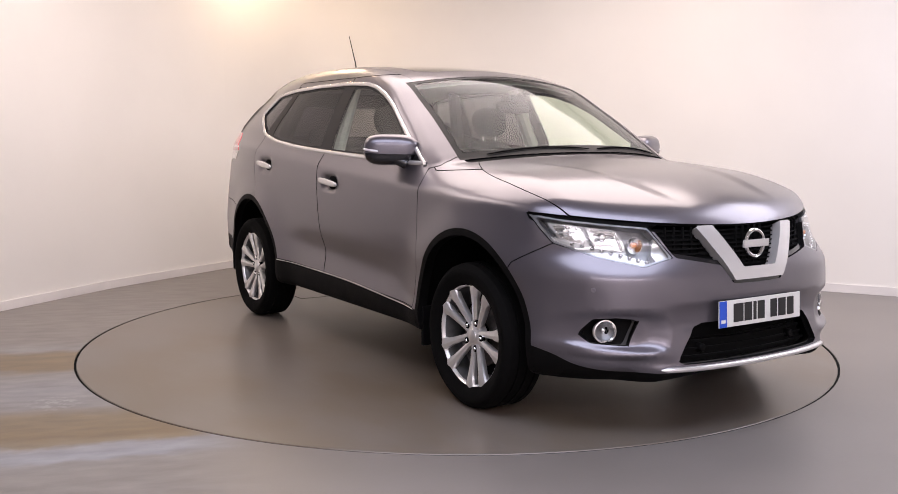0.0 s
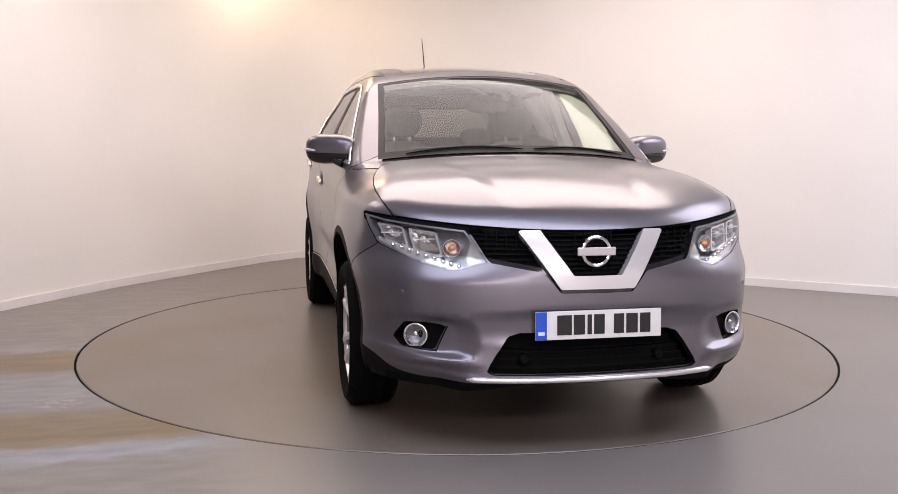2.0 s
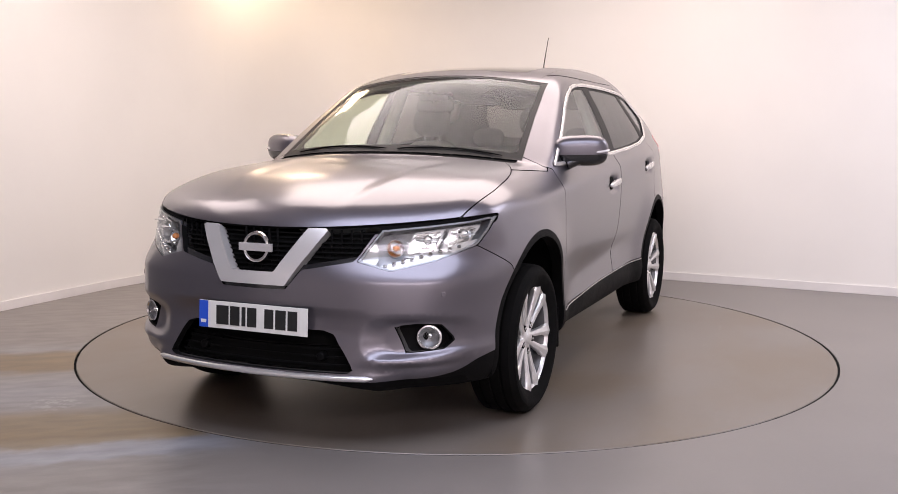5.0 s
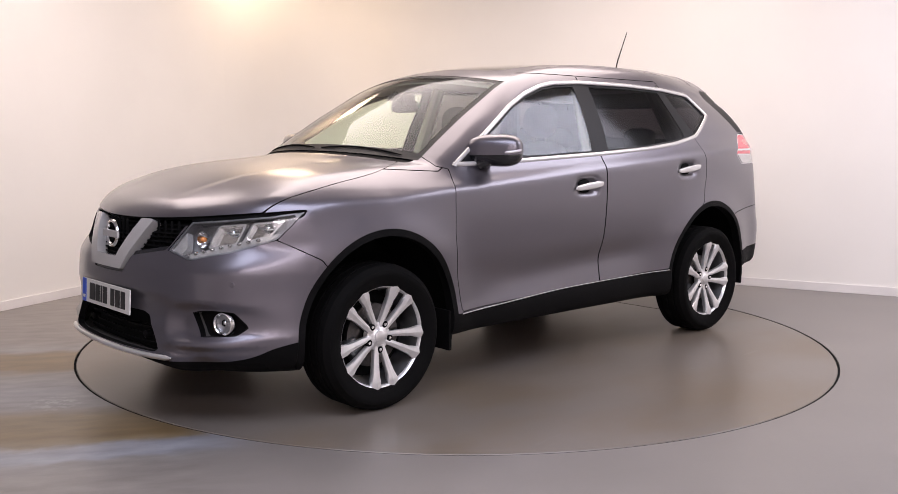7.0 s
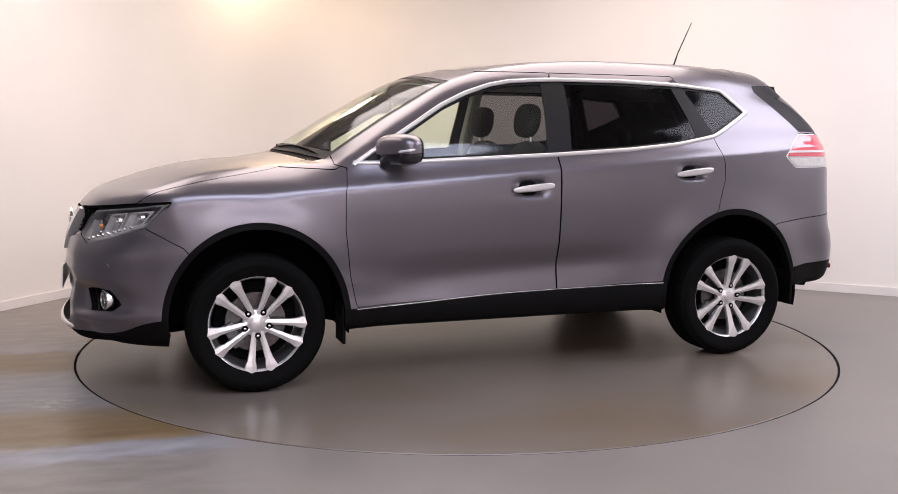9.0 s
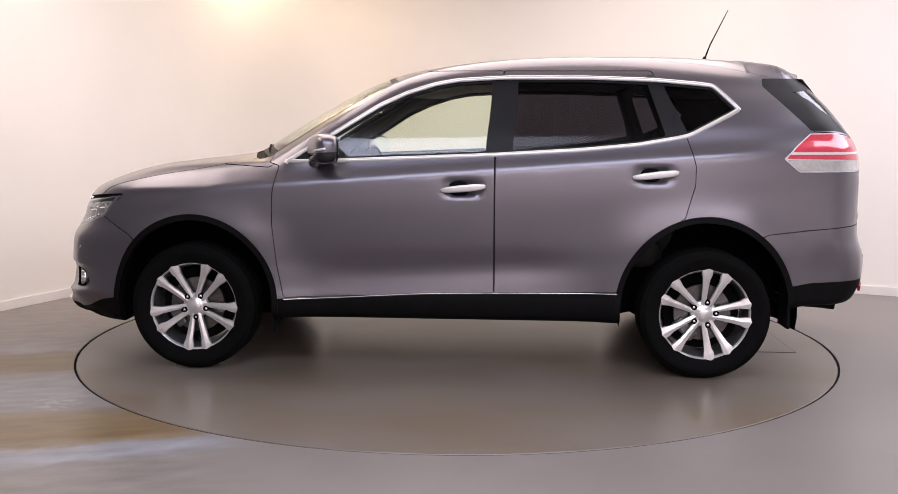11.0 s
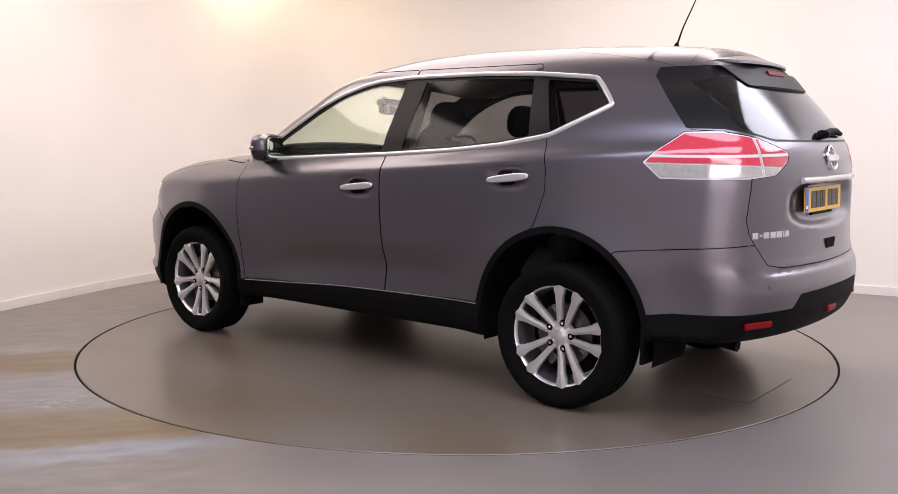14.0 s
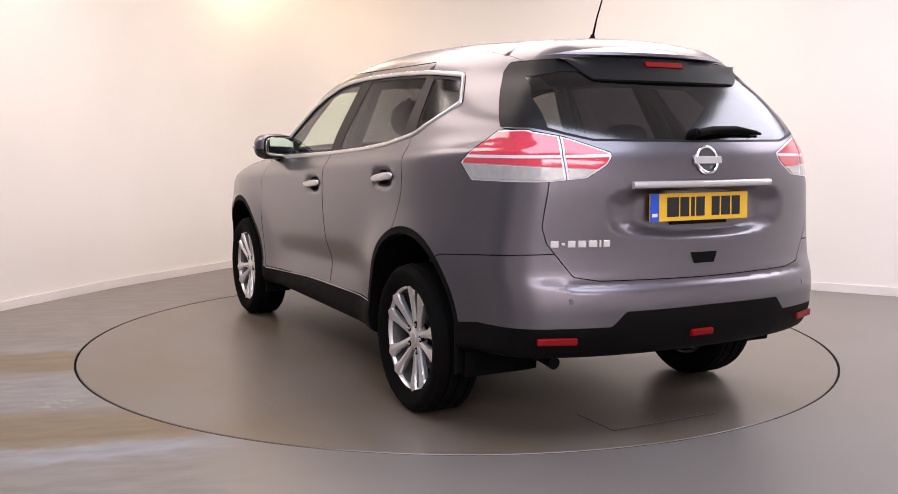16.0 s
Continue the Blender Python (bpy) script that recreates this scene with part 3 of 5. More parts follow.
def both(*fns):
    return lambda V: np.max([f(V) for f in fns], axis=0)


def either(*fns):
    return lambda V: np.min([f(V) for f in fns], axis=0)


def inset(f, d):
    return lambda V: f(V) + d


def mirrored(m):
    V, N, T = m
    s = np.array([1, -1, 1])
    return V * s, N * s, T[:, ::-1]


def panel(name, m, mat, parent, label="", depth=0.016, sides=(1,), sink=0.0):
    """Objects from a piece of the skin: sides (1,) left, (-1,) right, (0,) both halves as one mesh; the rim is folded in by depth."""
    made = []
    V, N, T = tidy(m)
    if len(T) == 0:
        return made
    V = V - N * sink
    skin_count = len(T)
    if depth:
        e = np.concatenate([T[:, [0, 1]], T[:, [1, 2]], T[:, [2, 0]]])
        s = np.sort(e, 1)
        _, inv, cnt = np.unique(s, axis=0, return_inverse=True, return_counts=True)
        rim = e[cnt[inv.reshape(-1)] == 1]
        rim = rim[~((np.abs(V[rim[:, 0], 1]) < 2e-4) & (np.abs(V[rim[:, 1], 1]) < 2e-4))]
        a, b = rim[:, 0], rim[:, 1]
        n0 = len(V)
        k = len(rim)
        d = V[b] - V[a]
        nr = np.cross(d, N[a])
        nr /= np.maximum(np.linalg.norm(nr, axis=1), 1e-9)[:, None]
        add = np.concatenate([V[a], V[b], V[b] - N[b] * depth, V[a] - N[a] * depth])
        V, N = np.concatenate([V, add]), np.concatenate([N, nr, nr, nr, nr])
        r = n0 + np.arange(k)
        skin_count = len(T)
        T = np.concatenate([T, np.stack([r + k, r, r + 3 * k], 1), np.stack([r + k, r + 3 * k, r + 2 * k], 1)])
    for s in sides:
        m1 = (V, N, T)
        if s == -1:
            m1 = mirrored(m1)
        elif s == 0:
            m2 = mirrored(m1)
            m1 = (np.concatenate([V, m2[0]]), np.concatenate([N, m2[1]]), np.concatenate([T, m2[2] + len(V)]))
        me = bpy.data.meshes.new(name)
        me.vertices.add(len(m1[0]))
        me.vertices.foreach_set("co", m1[0].astype(np.float32).ravel())
        me.loops.add(3 * len(m1[2]))
        me.loops.foreach_set("vertex_index", m1[2].astype(np.int32).ravel())
        me.polygons.add(len(m1[2]))
        me.polygons.foreach_set("loop_start", np.arange(0, 3 * len(m1[2]), 3, dtype=np.int32))
        me.update(calc_edges=True)
        me.validate()
        me.polygons.foreach_set("use_smooth", np.ones(len(me.polygons), bool))
        if len(me.vertices) == len(m1[1]):
            me.normals_split_custom_set_from_vertices(m1[1].astype(np.float32))
        me.materials.append(mat)
        # folded rims go black, painting in the shade of the panel gaps
        if mat is PAINT:
            me.materials.append(VOID)
            which = np.zeros(len(T), np.int32)
            which[skin_count:] = 1
            if s == 0:
                which = np.concatenate([which, which])
            if len(which) == len(me.polygons):
                me.polygons.foreach_set('material_index', which)
        ob = new(name, me)
        ob.parent = parent
        if label:
            tagged(ob, label)
        made.append(ob)
    return made


# ---- outlines of the panels ----
LR = (1, -1)
CHROME_LINE = [(0.875, 1.100), (0.60, 1.104), (-0.25, 1.141), (-0.70, 1.168), (-1.00, 1.197), (-1.26, 1.243), (-1.548, 1.388), (-1.41, 1.530), (-1.10, 1.557), (-0.75, 1.570),
               (-0.30, 1.570), (-0.05, 1.555), (0.07, 1.533), (0.22, 1.485), (0.365, 1.418), (0.61, 1.265), (0.77, 1.170)]
DAYLIGHT = polygon(CHROME_LINE, 0, 2)
leftish = lambda V: 0.45 - np.abs(V[:, 1])
SIDE_GLAZING = both(DAYLIGHT, leftish)
GAP_B = lambda V: V[:, 0] - (-0.235 - 0.055 * step(V[:, 2], 0.9, 1.55))
FRONT_DOOR = both(polygon([(0.893, 1.085), (0.915, 0.95), (0.918, 0.78), (0.895, 0.55), (0.862, 0.385), (-0.258, 0.418), (-0.258, 1.145), (-0.30, 1.60), (0.95, 1.60), (0.95, 1.10)], 0, 2), leftish)
REAR_DOOR = both(polygon([(-0.258, 0.418), (-0.258, 1.145), (-0.30, 1.60), (-1.085, 1.60), (-1.12, 1.52), (-1.25, 1.238), (-1.287, 1.10), (-1.287, 1.00), (-1.237, 0.835), (-1.1, 0.72), (-0.93, 0.44)], 0, 2), leftish)
under_window = lambda V: -DAYLIGHT(V) + 0.0
BELT = curve((-1.6, 1.30), (-1.26, 1.243), (-1.0, 1.197), (-0.7, 1.168), (-0.25, 1.141), (0.6, 1.104), (0.95, 1.099))
below_belt = lambda V: V[:, 2] - BELT(V[:, 0])
HOOD_SIDE = curve((1.0, 0.60), (1.12, 0.68), (1.20, 0.722), (1.30, 0.755), (1.45, 0.784), (1.65, 0.802), (1.80, 0.794), (1.87, 0.772), (1.92, 0.752), (2.4, 0.75))
HOOD_EDGE = lambda V: 0.874 + 0.077 * V[:, 1] ** 2
hood_front = lambda V: HOOD_EDGE(V) - V[:, 2]
HOOD_GAP = both(lambda V: V[:, 2] - HOOD_EDGE(V) - 0.002, lambda V: HOOD_EDGE(V) - 0.034 - V[:, 2], lambda V: np.abs(V[:, 1]) - 0.862, lambda V: 1.72 - V[:, 0])
BONNET = both(lambda V: np.abs(V[:, 1]) - HOOD_SIDE(V[:, 0]), lambda V: 1.160 - 0.26 * V[:, 1] ** 2 - V[:, 0], hood_front)
COWL = both(lambda V: np.abs(V[:, 1]) - 0.68, lambda V: (1.138 - 0.33 * V[:, 1] ** 2) - V[:, 0], lambda V: V[:, 0] - 1.160 + 0.26 * V[:, 1] ** 2, lambda V: 0.9 - V[:, 2])
WIND = both(lambda V: np.abs(V[:, 1]) - (0.612 + 0.225 * (1.501 - V[:, 2])), lambda V: V[:, 0] - (1.138 - 0.33 * V[:, 1] ** 2), lambda V: (0.355 - 0.22 * V[:, 1] ** 2) - V[:, 0], lambda V: 0.9 - V[:, 2])
ROOF = both(lambda V: np.abs(V[:, 1]) - 0.545, lambda V: V[:, 0] - (0.349 - 0.22 * V[:, 1] ** 2), lambda V: -1.80 - V[:, 0], lambda V: 1.4 - V[:, 2])
SUNROOF = polygon([(0.16, -0.1), (0.16, 0.34), (0.10, 0.42), (-0.90, 0.42), (-0.94, 0.38), (-0.94, -0.1)], 0, 1)
forward = lambda V: 1.0 - V[:, 0]
rearward = lambda V: V[:, 0] + 1.0
HEADLAMP = both(polygon([(0.425, 0.752), (0.56, 0.716), (0.70, 0.752), (0.820, 0.806), (0.848, 0.866), (0.863, 0.926), (0.79, 0.908), (0.65, 0.891), (0.53, 0.879), (0.500, 0.876)], 1, 2), lambda V: 1.70 - V[:, 0])
GRILLE = both(polygon([(-0.1, 0.632), (0.150, 0.636), (0.215, 0.716), (0.418, 0.752), (0.495, 0.889), (0.30, 0.880), (-0.1, 0.874)], 1, 2), forward)
MOUTH = both(polygon([(-0.1, 0.480), (0.31, 0.480), (0.355, 0.466), (0.405, 0.395), (0.445, 0.332), (0.42, 0.317), (-0.1, 0.314)], 1, 2), forward)
FOGWELL = both(polygon([(0.575, 0.502), (0.66, 0.512), (0.735, 0.505), (0.775, 0.44), (0.745, 0.405), (0.62, 0.395)], 1, 2), forward)
LIP = both(polygon([(-0.1, 0.312), (0.35, 0.308), (0.525, 0.300), (0.35, 0.287), (-0.1, 0.286)], 1, 2), forward)
SILL_LINE = curve((-2.6, 0.52), (-1.9, 0.497), (-1.70, 0.47), (-0.90, 0.437), (0.0, 0.422), (0.9, 0.382), (1.60, 0.385), (1.80, 0.370), (1.89, 0.350), (1.98, 0.310), (2.08, 0.289), (2.15, 0.284), (2.4, 0.280))
LOWER = lambda V: V[:, 2] - SILL_LINE(V[:, 0])
REAR_SKIRT = both(polygon([(-0.1, 0.575), (0.40, 0.570), (0.47, 0.50), (0.9, 0.50), (1.2, 0.50), (1.2, 0.0), (-0.1, 0.0)], 1, 2), lambda V: V[:, 0] + 1.9)
ARCH_HOLE = both(lambda V: arch_radius(V[:, 0], V[:, 2]) - 0.437, lambda V: 0.5 - np.abs(V[:, 1]))
ARCH_BAND = both(lambda V: arch_radius(V[:, 0], V[:, 2]) - 0.469, lambda V: 0.5 - np.abs(V[:, 1]))
FRONT_BUMPER = both(lambda V: 1.5 - V[:, 0], polygon([(1.60, 0.60), (1.69, 0.715), (1.862, 0.808), (1.92, 0.93), (2.5, 0.95), (2.5, 0.1), (1.2, 0.1), (1.2, 0.5)], 0, 2))
REAR_BUMPER = both(polygon([(-1.55, 0.70), (-1.66, 0.752), (-1.90, 0.775), (-2.20, 0.800), (-2.6, 0.815), (-2.6, 0.1), (-1.2, 0.1), (-1.2, 0.5)], 0, 2), lambda V: V[:, 0] + 1.4)
TAILGATE = both(polygon([(-0.1, 0.682), (0.50, 0.688), (0.60, 0.705), (0.695, 0.835), (0.712, 0.90), (0.690, 1.05), (0.672, 1.16), (0.640, 1.250), (0.79, 1.288), (0.79, 1.40), (0.70, 1.52), (0.58, 1.56), (-0.1, 1.60)], 1, 2), lambda V: V[:, 0] + 1.690 + 0.95 * np.clip(1.517 - V[:, 2], 0, 0.235) * (V[:, 2] > 1.2))
TAIL_LAMP = both(polygon([(1.0, 1.40), (0.72, 1.40), (0.700, 1.268), (0.604, 1.246), (0.430, 1.184), (0.455, 1.14), (0.545, 1.086), (0.70, 1.070), (1.0, 1.064)], 1, 2),
                 polygon([(-1.738, 1.138), (-1.800, 1.200), (-1.890, 1.272), (-2.00, 1.274), (-2.6, 1.274), (-2.6, 1.0), (-1.822, 1.066)], 0, 2), lambda V: V[:, 0] + 1.6)
LAMP_SPLIT = lambda V: np.abs(V[:, 1]) - (0.630 - 0.10 * np.abs(V[:, 2] - 1.17))
BEHIND_PILLAR = lambda V: V[:, 0] + 1.675 + 0.95 * np.clip(1.517 - V[:, 2], 0, 0.235)
REAR_SCREEN = both(polygon([(-0.1, 1.225), (0.50, 1.229), (0.600, 1.252), (0.700, 1.280), (0.79, 1.287), (0.79, 1.40), (0.70, 1.52), (0.58, 1.56), (-0.1, 1.60)], 1, 2), BEHIND_PILLAR)
REAR_PANE = polygon([(-0.1, 1.235), (0.50, 1.239), (0.600, 1.264), (0.650, 1.282), (0.640, 1.40), (0.590, 1.49), (0.50, 1.51), (-0.1, 1.51)], 1, 2)

# ---- the car: panels ----


def skin_side(xs, zs):
    """The half-widths of the skin at many places of its side."""
    xs, zs = np.asarray(xs, float), np.asarray(zs, float)
    lo, hi = np.full(len(xs), 0.3), np.full(len(xs), 1.1)
    for _ in range(30):
        mid = (lo + hi) / 2
        inside = body(np.stack([xs, mid, zs], 1)) < 0
        lo, hi = np.where(inside, mid, lo), np.where(inside, hi, mid)
    return lo


def rounded(line, times=2):
    """A closed outline with its corners cut smoothly."""
    q = np.array(line, float)
    for k in range(times):
        f = (0.07, 0.22)[k]
        nxt = np.roll(q, -1, axis=0)
        q = np.stack([(1 - f) * q + f * nxt, f * q + (1 - f) * nxt], 1).reshape(-1, 2)
    return q


def chrome_surround(s, parent):
    q = rounded(CHROME_LINE)
    mid = np.array([-0.3, 1.33])
    tan = np.roll(q, -1, axis=0) - np.roll(q, 1, axis=0)
    nrm = np.stack([-tan[:, 1], tan[:, 0]], 1)
    nrm /= np.linalg.norm(nrm, axis=1)[:, None]
    if ((q - mid) * nrm).sum() < 0:
        nrm = -nrm
    q = q - nrm * 0.0095
    ys = skin_side(q[:, 0], q[:, 1])
    pts = [Vector((x, s * (y + 0.001), z)) for (x, z), y in zip(q, ys)]
    bm = bmesh.new()
    rows = []
    n = len(pts)
    out = Vector((0, s * 0.93, 0.36))
    for i, p in enumerate(pts):
        w = Vector((nrm[i][0], 0, nrm[i][1]))
        w = (w - out * w.dot(out)).normalized()
        rows.append([bm.verts.new(p + w * 0.0120 * math.cos(a) + out * 0.0085 * math.sin(a)) for a in [math.pi * k / 6 for k in range(7)]])
    for i in range(n):
        a, b = rows[i], rows[(i + 1) % n]
        for k in range(6):
            bm.faces.new((a[k], a[k + 1], b[k + 1], b[k]))
    bmesh.ops.recalc_face_normals(bm, faces=bm.faces)
    smooth(part("window_chrome", bm, SILVER, parent, "chrome window surround"), 60)

car = empty("car")
tagged(car, "gunmetal grey family sport utility car on silver alloy wheels", "car")


def build_shell():
    half = split(skin(), lambda V: -V[:, 1])[0]
    _, m = split(half, ARCH_HOLE)
    G = 0.0042

    def take(m, fn, gap=G):
        got, rest = split(m, fn)
        if gap:
            got = split(got, inset(fn, gap))[0]
        return got, rest

    # floor of the car
    pan, m = split(m, lambda V: V[:, 2] - 0.285 - 0.10 * step(-V[:, 0], 1.5, 1.9) + 0.0 * V[:, 0] + np.where(np.abs(V[:, 1]) < 0.80, 0, 1))
    panel("underbody", pan, VOID, car, "black underbody", 0.0, (0,))
    # black lower trim
    got, m = take(m, ARCH_BAND, 0.001)
    for tag, fn in (("front", lambda V: -V[:, 0]), ("rear", lambda V: V[:, 0])):
        panel("wheel_arch_trim", split(got, fn)[0], BLACK, car, "black plastic wheel arch trim", 0.05, LR)
    lip, m = take(m, LIP, 0.0)
    skirt, m = take(m, both(LOWER, forward), 0.001)
    panel("front_bumper_skirt", skirt, BLACK, car, "black plastic front skirt", 0.02, LR)
    strip_bed = panel("skid_strip_bed", lip, SATIN, car, "silver skid strip bed", 0.012, (0,), -0.004)[0]
    ys = np.linspace(-0.52, 0.52, 41)
    zs = 0.2975 + 0.010 * np.abs(ys) ** 2
    lo, hi = np.full(41, 1.6), np.full(41, 2.5)
    for _ in range(30):
        mid = (lo + hi) / 2
        inside = body(np.stack([mid, np.abs(ys), zs], 1)) < 0
        lo, hi = np.where(inside, mid, lo), np.where(inside, hi, mid)
    smooth(part("skid_strip", tube([(x + 0.006, y, z) for x, y, z in zip(lo, ys, zs)], [0.003] + [0.0115] * 39 + [0.003], 12), SATIN, strip_bed, "bright silver skid strip"), 60)
    skirt, m = take(m, either(both(LOWER, lambda V: V[:, 0] + 1.4), REAR_SKIRT), 0.001)
    bumper_r_skirt = panel("rear_bumper_skirt", skirt, BLACK, car, "black plastic rear skirt", 0.02, (0,))[0]
    skirt, m = take(m, LOWER, 0.001)
    sills = panel("sill_trim", skirt, BLACK, car, "black plastic sill trim", 0.03, LR)
    # glazing
    side, m = take(m, SIDE_GLAZING, 0.0)
    frame_in = inset(DAYLIGHT, 0.019)
    inner, ring_ = split(side, frame_in)
    for s in LR:
        base = panel("window_seal", ring_, GLOSSBLACK, car, "black rubber window seal", 0.014, (s,), 0.001)[0]
        chrome_surround(s, base)
    inner = split(inner, inset(DAYLIGHT, 0.0205))[0]
    rubber = inset(DAYLIGHT, 0.031)
    p_front = both(rubber, lambda V: -0.205 - 0.03 * step(V[:, 2], 1.1, 1.5) - V[:, 0], lambda V: V[:, 0] - 0.72)
    p_rear = both(rubber, lambda V: V[:, 0] + 0.345 + 0.03 * step(V[:, 2], 1.1, 1.5), lambda V: -1.155 + 0.29 * (V[:, 2] - 1.2) - V[:, 0])
    p_quart = both(rubber, lambda V: V[:, 0] + 1.245 - 0.44 * (V[:, 2] - 1.24) + 0.02)
    panes = []
    for fn in (p_front, p_rear, p_quart):
        got, inner = split(inner, fn)
        panes.append(got)
    panel("window_pillar", inner, PRINT, car, "black window pillar trim", 0.015, LR, 0.006)
    wind, m = take(m, WIND, 0.001)
    clear, band = split(wind, both(inset(WIND, 0.03), lambda V: V[:, 0] - 1.082 + 0.33 * V[:, 1] ** 2))
    panel("windscreen", clear, WINDGLASS, car, "clear green-tinted windscreen", 0.0, (0,), 0.003)
    panel("windscreen_border", band, PRINT, car, "black printed windscreen edge", 0.012, (0,), 0.002)
    cowl, m = take(m, COWL, 0.001)
    panel("wiper_cowl", cowl, BLACK, car, "black plastic cowl under the windscreen", 0.03, (0,), 0.006)
    scr, m = take(m, REAR_SCREEN, 0.001)
    pane_, border = split(scr, REAR_PANE)
    # lamps and grille
    lamp, m = take(m, HEADLAMP, 0.002)
    grille, m = take(m, GRILLE, 0.0)
    mouth, m = take(m, MOUTH, 0.0)
    fog, m = take(m, FOGWELL, 0.0)
    tail, m = take(m, TAIL_LAMP, 0.002)
    # black sunk strip that paints in the shadow line below the bonnet edge
    seam, m = take(m, HOOD_GAP, 0.0)
    panel("bonnet_seal", seam, VOID, car, "black strip for the shadow line under the bonnet edge", 0.0, (0,), 0.012)
    # painted panels
    bonnet, m = take(m, BONNET)
    bon = panel("bonnet", bonnet, PAINT, car, "gunmetal bonnet", 0.02, (0,))[0]
    roof, m = take(m, ROOF, 0.0011)
    sun, roof = split(roof, SUNROOF)
    sun = split(sun, inset(SUNROOF, 0.0015))[0]
    roof_ob = panel("roof", roof, PAINT, car, "gunmetal roof", 0.012, (0,))[0]
    panel("sunroof", sun, ROOFGLASS, roof_ob, "dark tinted glass sunroof", 0.004, (0,), 0.0005)
    gate, m = take(m, TAILGATE, 0.0036)
    gate_ob = panel("tailgate", gate, PAINT, car, "gunmetal tailgate", 0.025, (0,))[0]
    panel("rear_window", pane_, REARGLASS, gate_ob, "dark privacy glass rear window", 0.0, (0,), 0.002)
    panel("rear_window_border", border, PRINT, gate_ob, "black rear window edge", 0.01, (0,), 0.001)
    fb, m = take(m, FRONT_BUMPER)
    front_b = panel("front_bumper", fb, PAINT, car, "gunmetal front bumper", 0.03, (0,))[0]
    rb, m = take(m, REAR_BUMPER)
    rear_b = panel("rear_bumper", rb, PAINT, car, "gunmetal rear bumper", 0.03, (0,))[0]
    fd, m = take(m, FRONT_DOOR)
    rd, m = take(m, REAR_DOOR)
    doors = {}
    for s in LR:
        doors["front", s] = panel("front_door", fd, PAINT, car, "closed gunmetal front door", 0.02, (s,))[0]
        doors["rear", s] = panel("rear_door", rd, PAINT, car, "closed gunmetal rear door", 0.02, (s,))[0]
        panel("door_window", panes[0], GLASS, doors["front", s], "clear door glass", 0.0, (s,), 0.008)
        panel("door_window", panes[1], PRIVACY, doors["rear", s], "dark privacy door glass", 0.0, (s,), 0.008)
        panel("quarter_window", panes[2], PRIVACY, car, "dark privacy quarter glass", 0.0, (s,), 0.008)
    wing, m = take(m, both(lambda V: 0.85 - V[:, 0], lambda V: V[:, 2] - (1.115 + 0.55 * (V[:, 0] - 0.885) * -1 + 0.6 * np.clip(V[:, 0] - 0.95, 0, 1)), leftish))
    panel("front_wing", wing, PAINT, car, "gunmetal front wing", 0.02, LR)
    panel("body_side", m, PAINT, car, "gunmetal roof pillar and rear quarter", 0.015, LR)
    # cabin lining
    V, N, T = half
    shell = (V - N * 0.032, N, T)
    for fn in (inset(SIDE_GLAZING, 0.02), inset(WIND, 0.03), REAR_PANE, inset(ARCH_HOLE, -0.03), GRILLE, MOUTH, HEADLAMP, FOGWELL):
        shell = split(shell, fn)[1]
    top_, low_ = split(shell, lambda V: 1.50 - V[:, 2] + 0 * V[:, 0])
    panel("headliner", top_, HEADLINER, car, "pale grey cabin headliner", 0.0, (0,))
    panel("cabin_lining", low_, LINING, car, "charcoal cabin lining", 0.0, (0,))
    return dict(lamp=lamp, grille=grille, mouth=mouth, fog=fog, tail=tail, bonnet=bon, gate=gate_ob, front=front_b, rear=rear_b, doors=doors, sills=sills, roof=roof_ob, skirt=bumper_r_skirt, half=half)


S = build_shell()


# ---- the car: lamps, grille, trim ----
def skin_x(y, z, nose=True):
    """Where the skin lies ahead (or behind) at that height and side."""
    lo, hi = (0.9, 2.5) if nose else (-0.9, -2.6)
    for _ in range(40):
        mid = (lo + hi) / 2
        if body(np.array([[mid, y, z]]))[0] < 0:
            lo = mid
        else:
            hi = mid
    return lo


def skin_y(x, z):
    lo, hi = 0.3, 1.1
    for _ in range(40):
        mid = (lo + hi) / 2
        if body(np.array([[x, mid, z]]))[0] < 0:
            lo = mid
        else:
            hi = mid
    return lo


def skin_z(x, y):
    lo, hi = 0.8, 1.9
    for _ in range(40):
        mid = (lo + hi) / 2
        if body(np.array([[x, y, mid]]))[0] < 0:
            lo = mid
        else:
            hi = mid
    return lo


def aim(x, y, z, way):
    """A matrix that sends the y axis of a turned piece along way, at that place."""
    return Matrix.Translation((x, y, z)) @ Vector(way).to_track_quat("Y", "Z").to_matrix().to_4x4()


def turned(name, profile, place, way, mat, parent, label="", steps=32):
    bm = lathe(profile, steps)
    bm.transform(aim(*place, way))
    return smooth(part(name, bm, mat, parent, label))


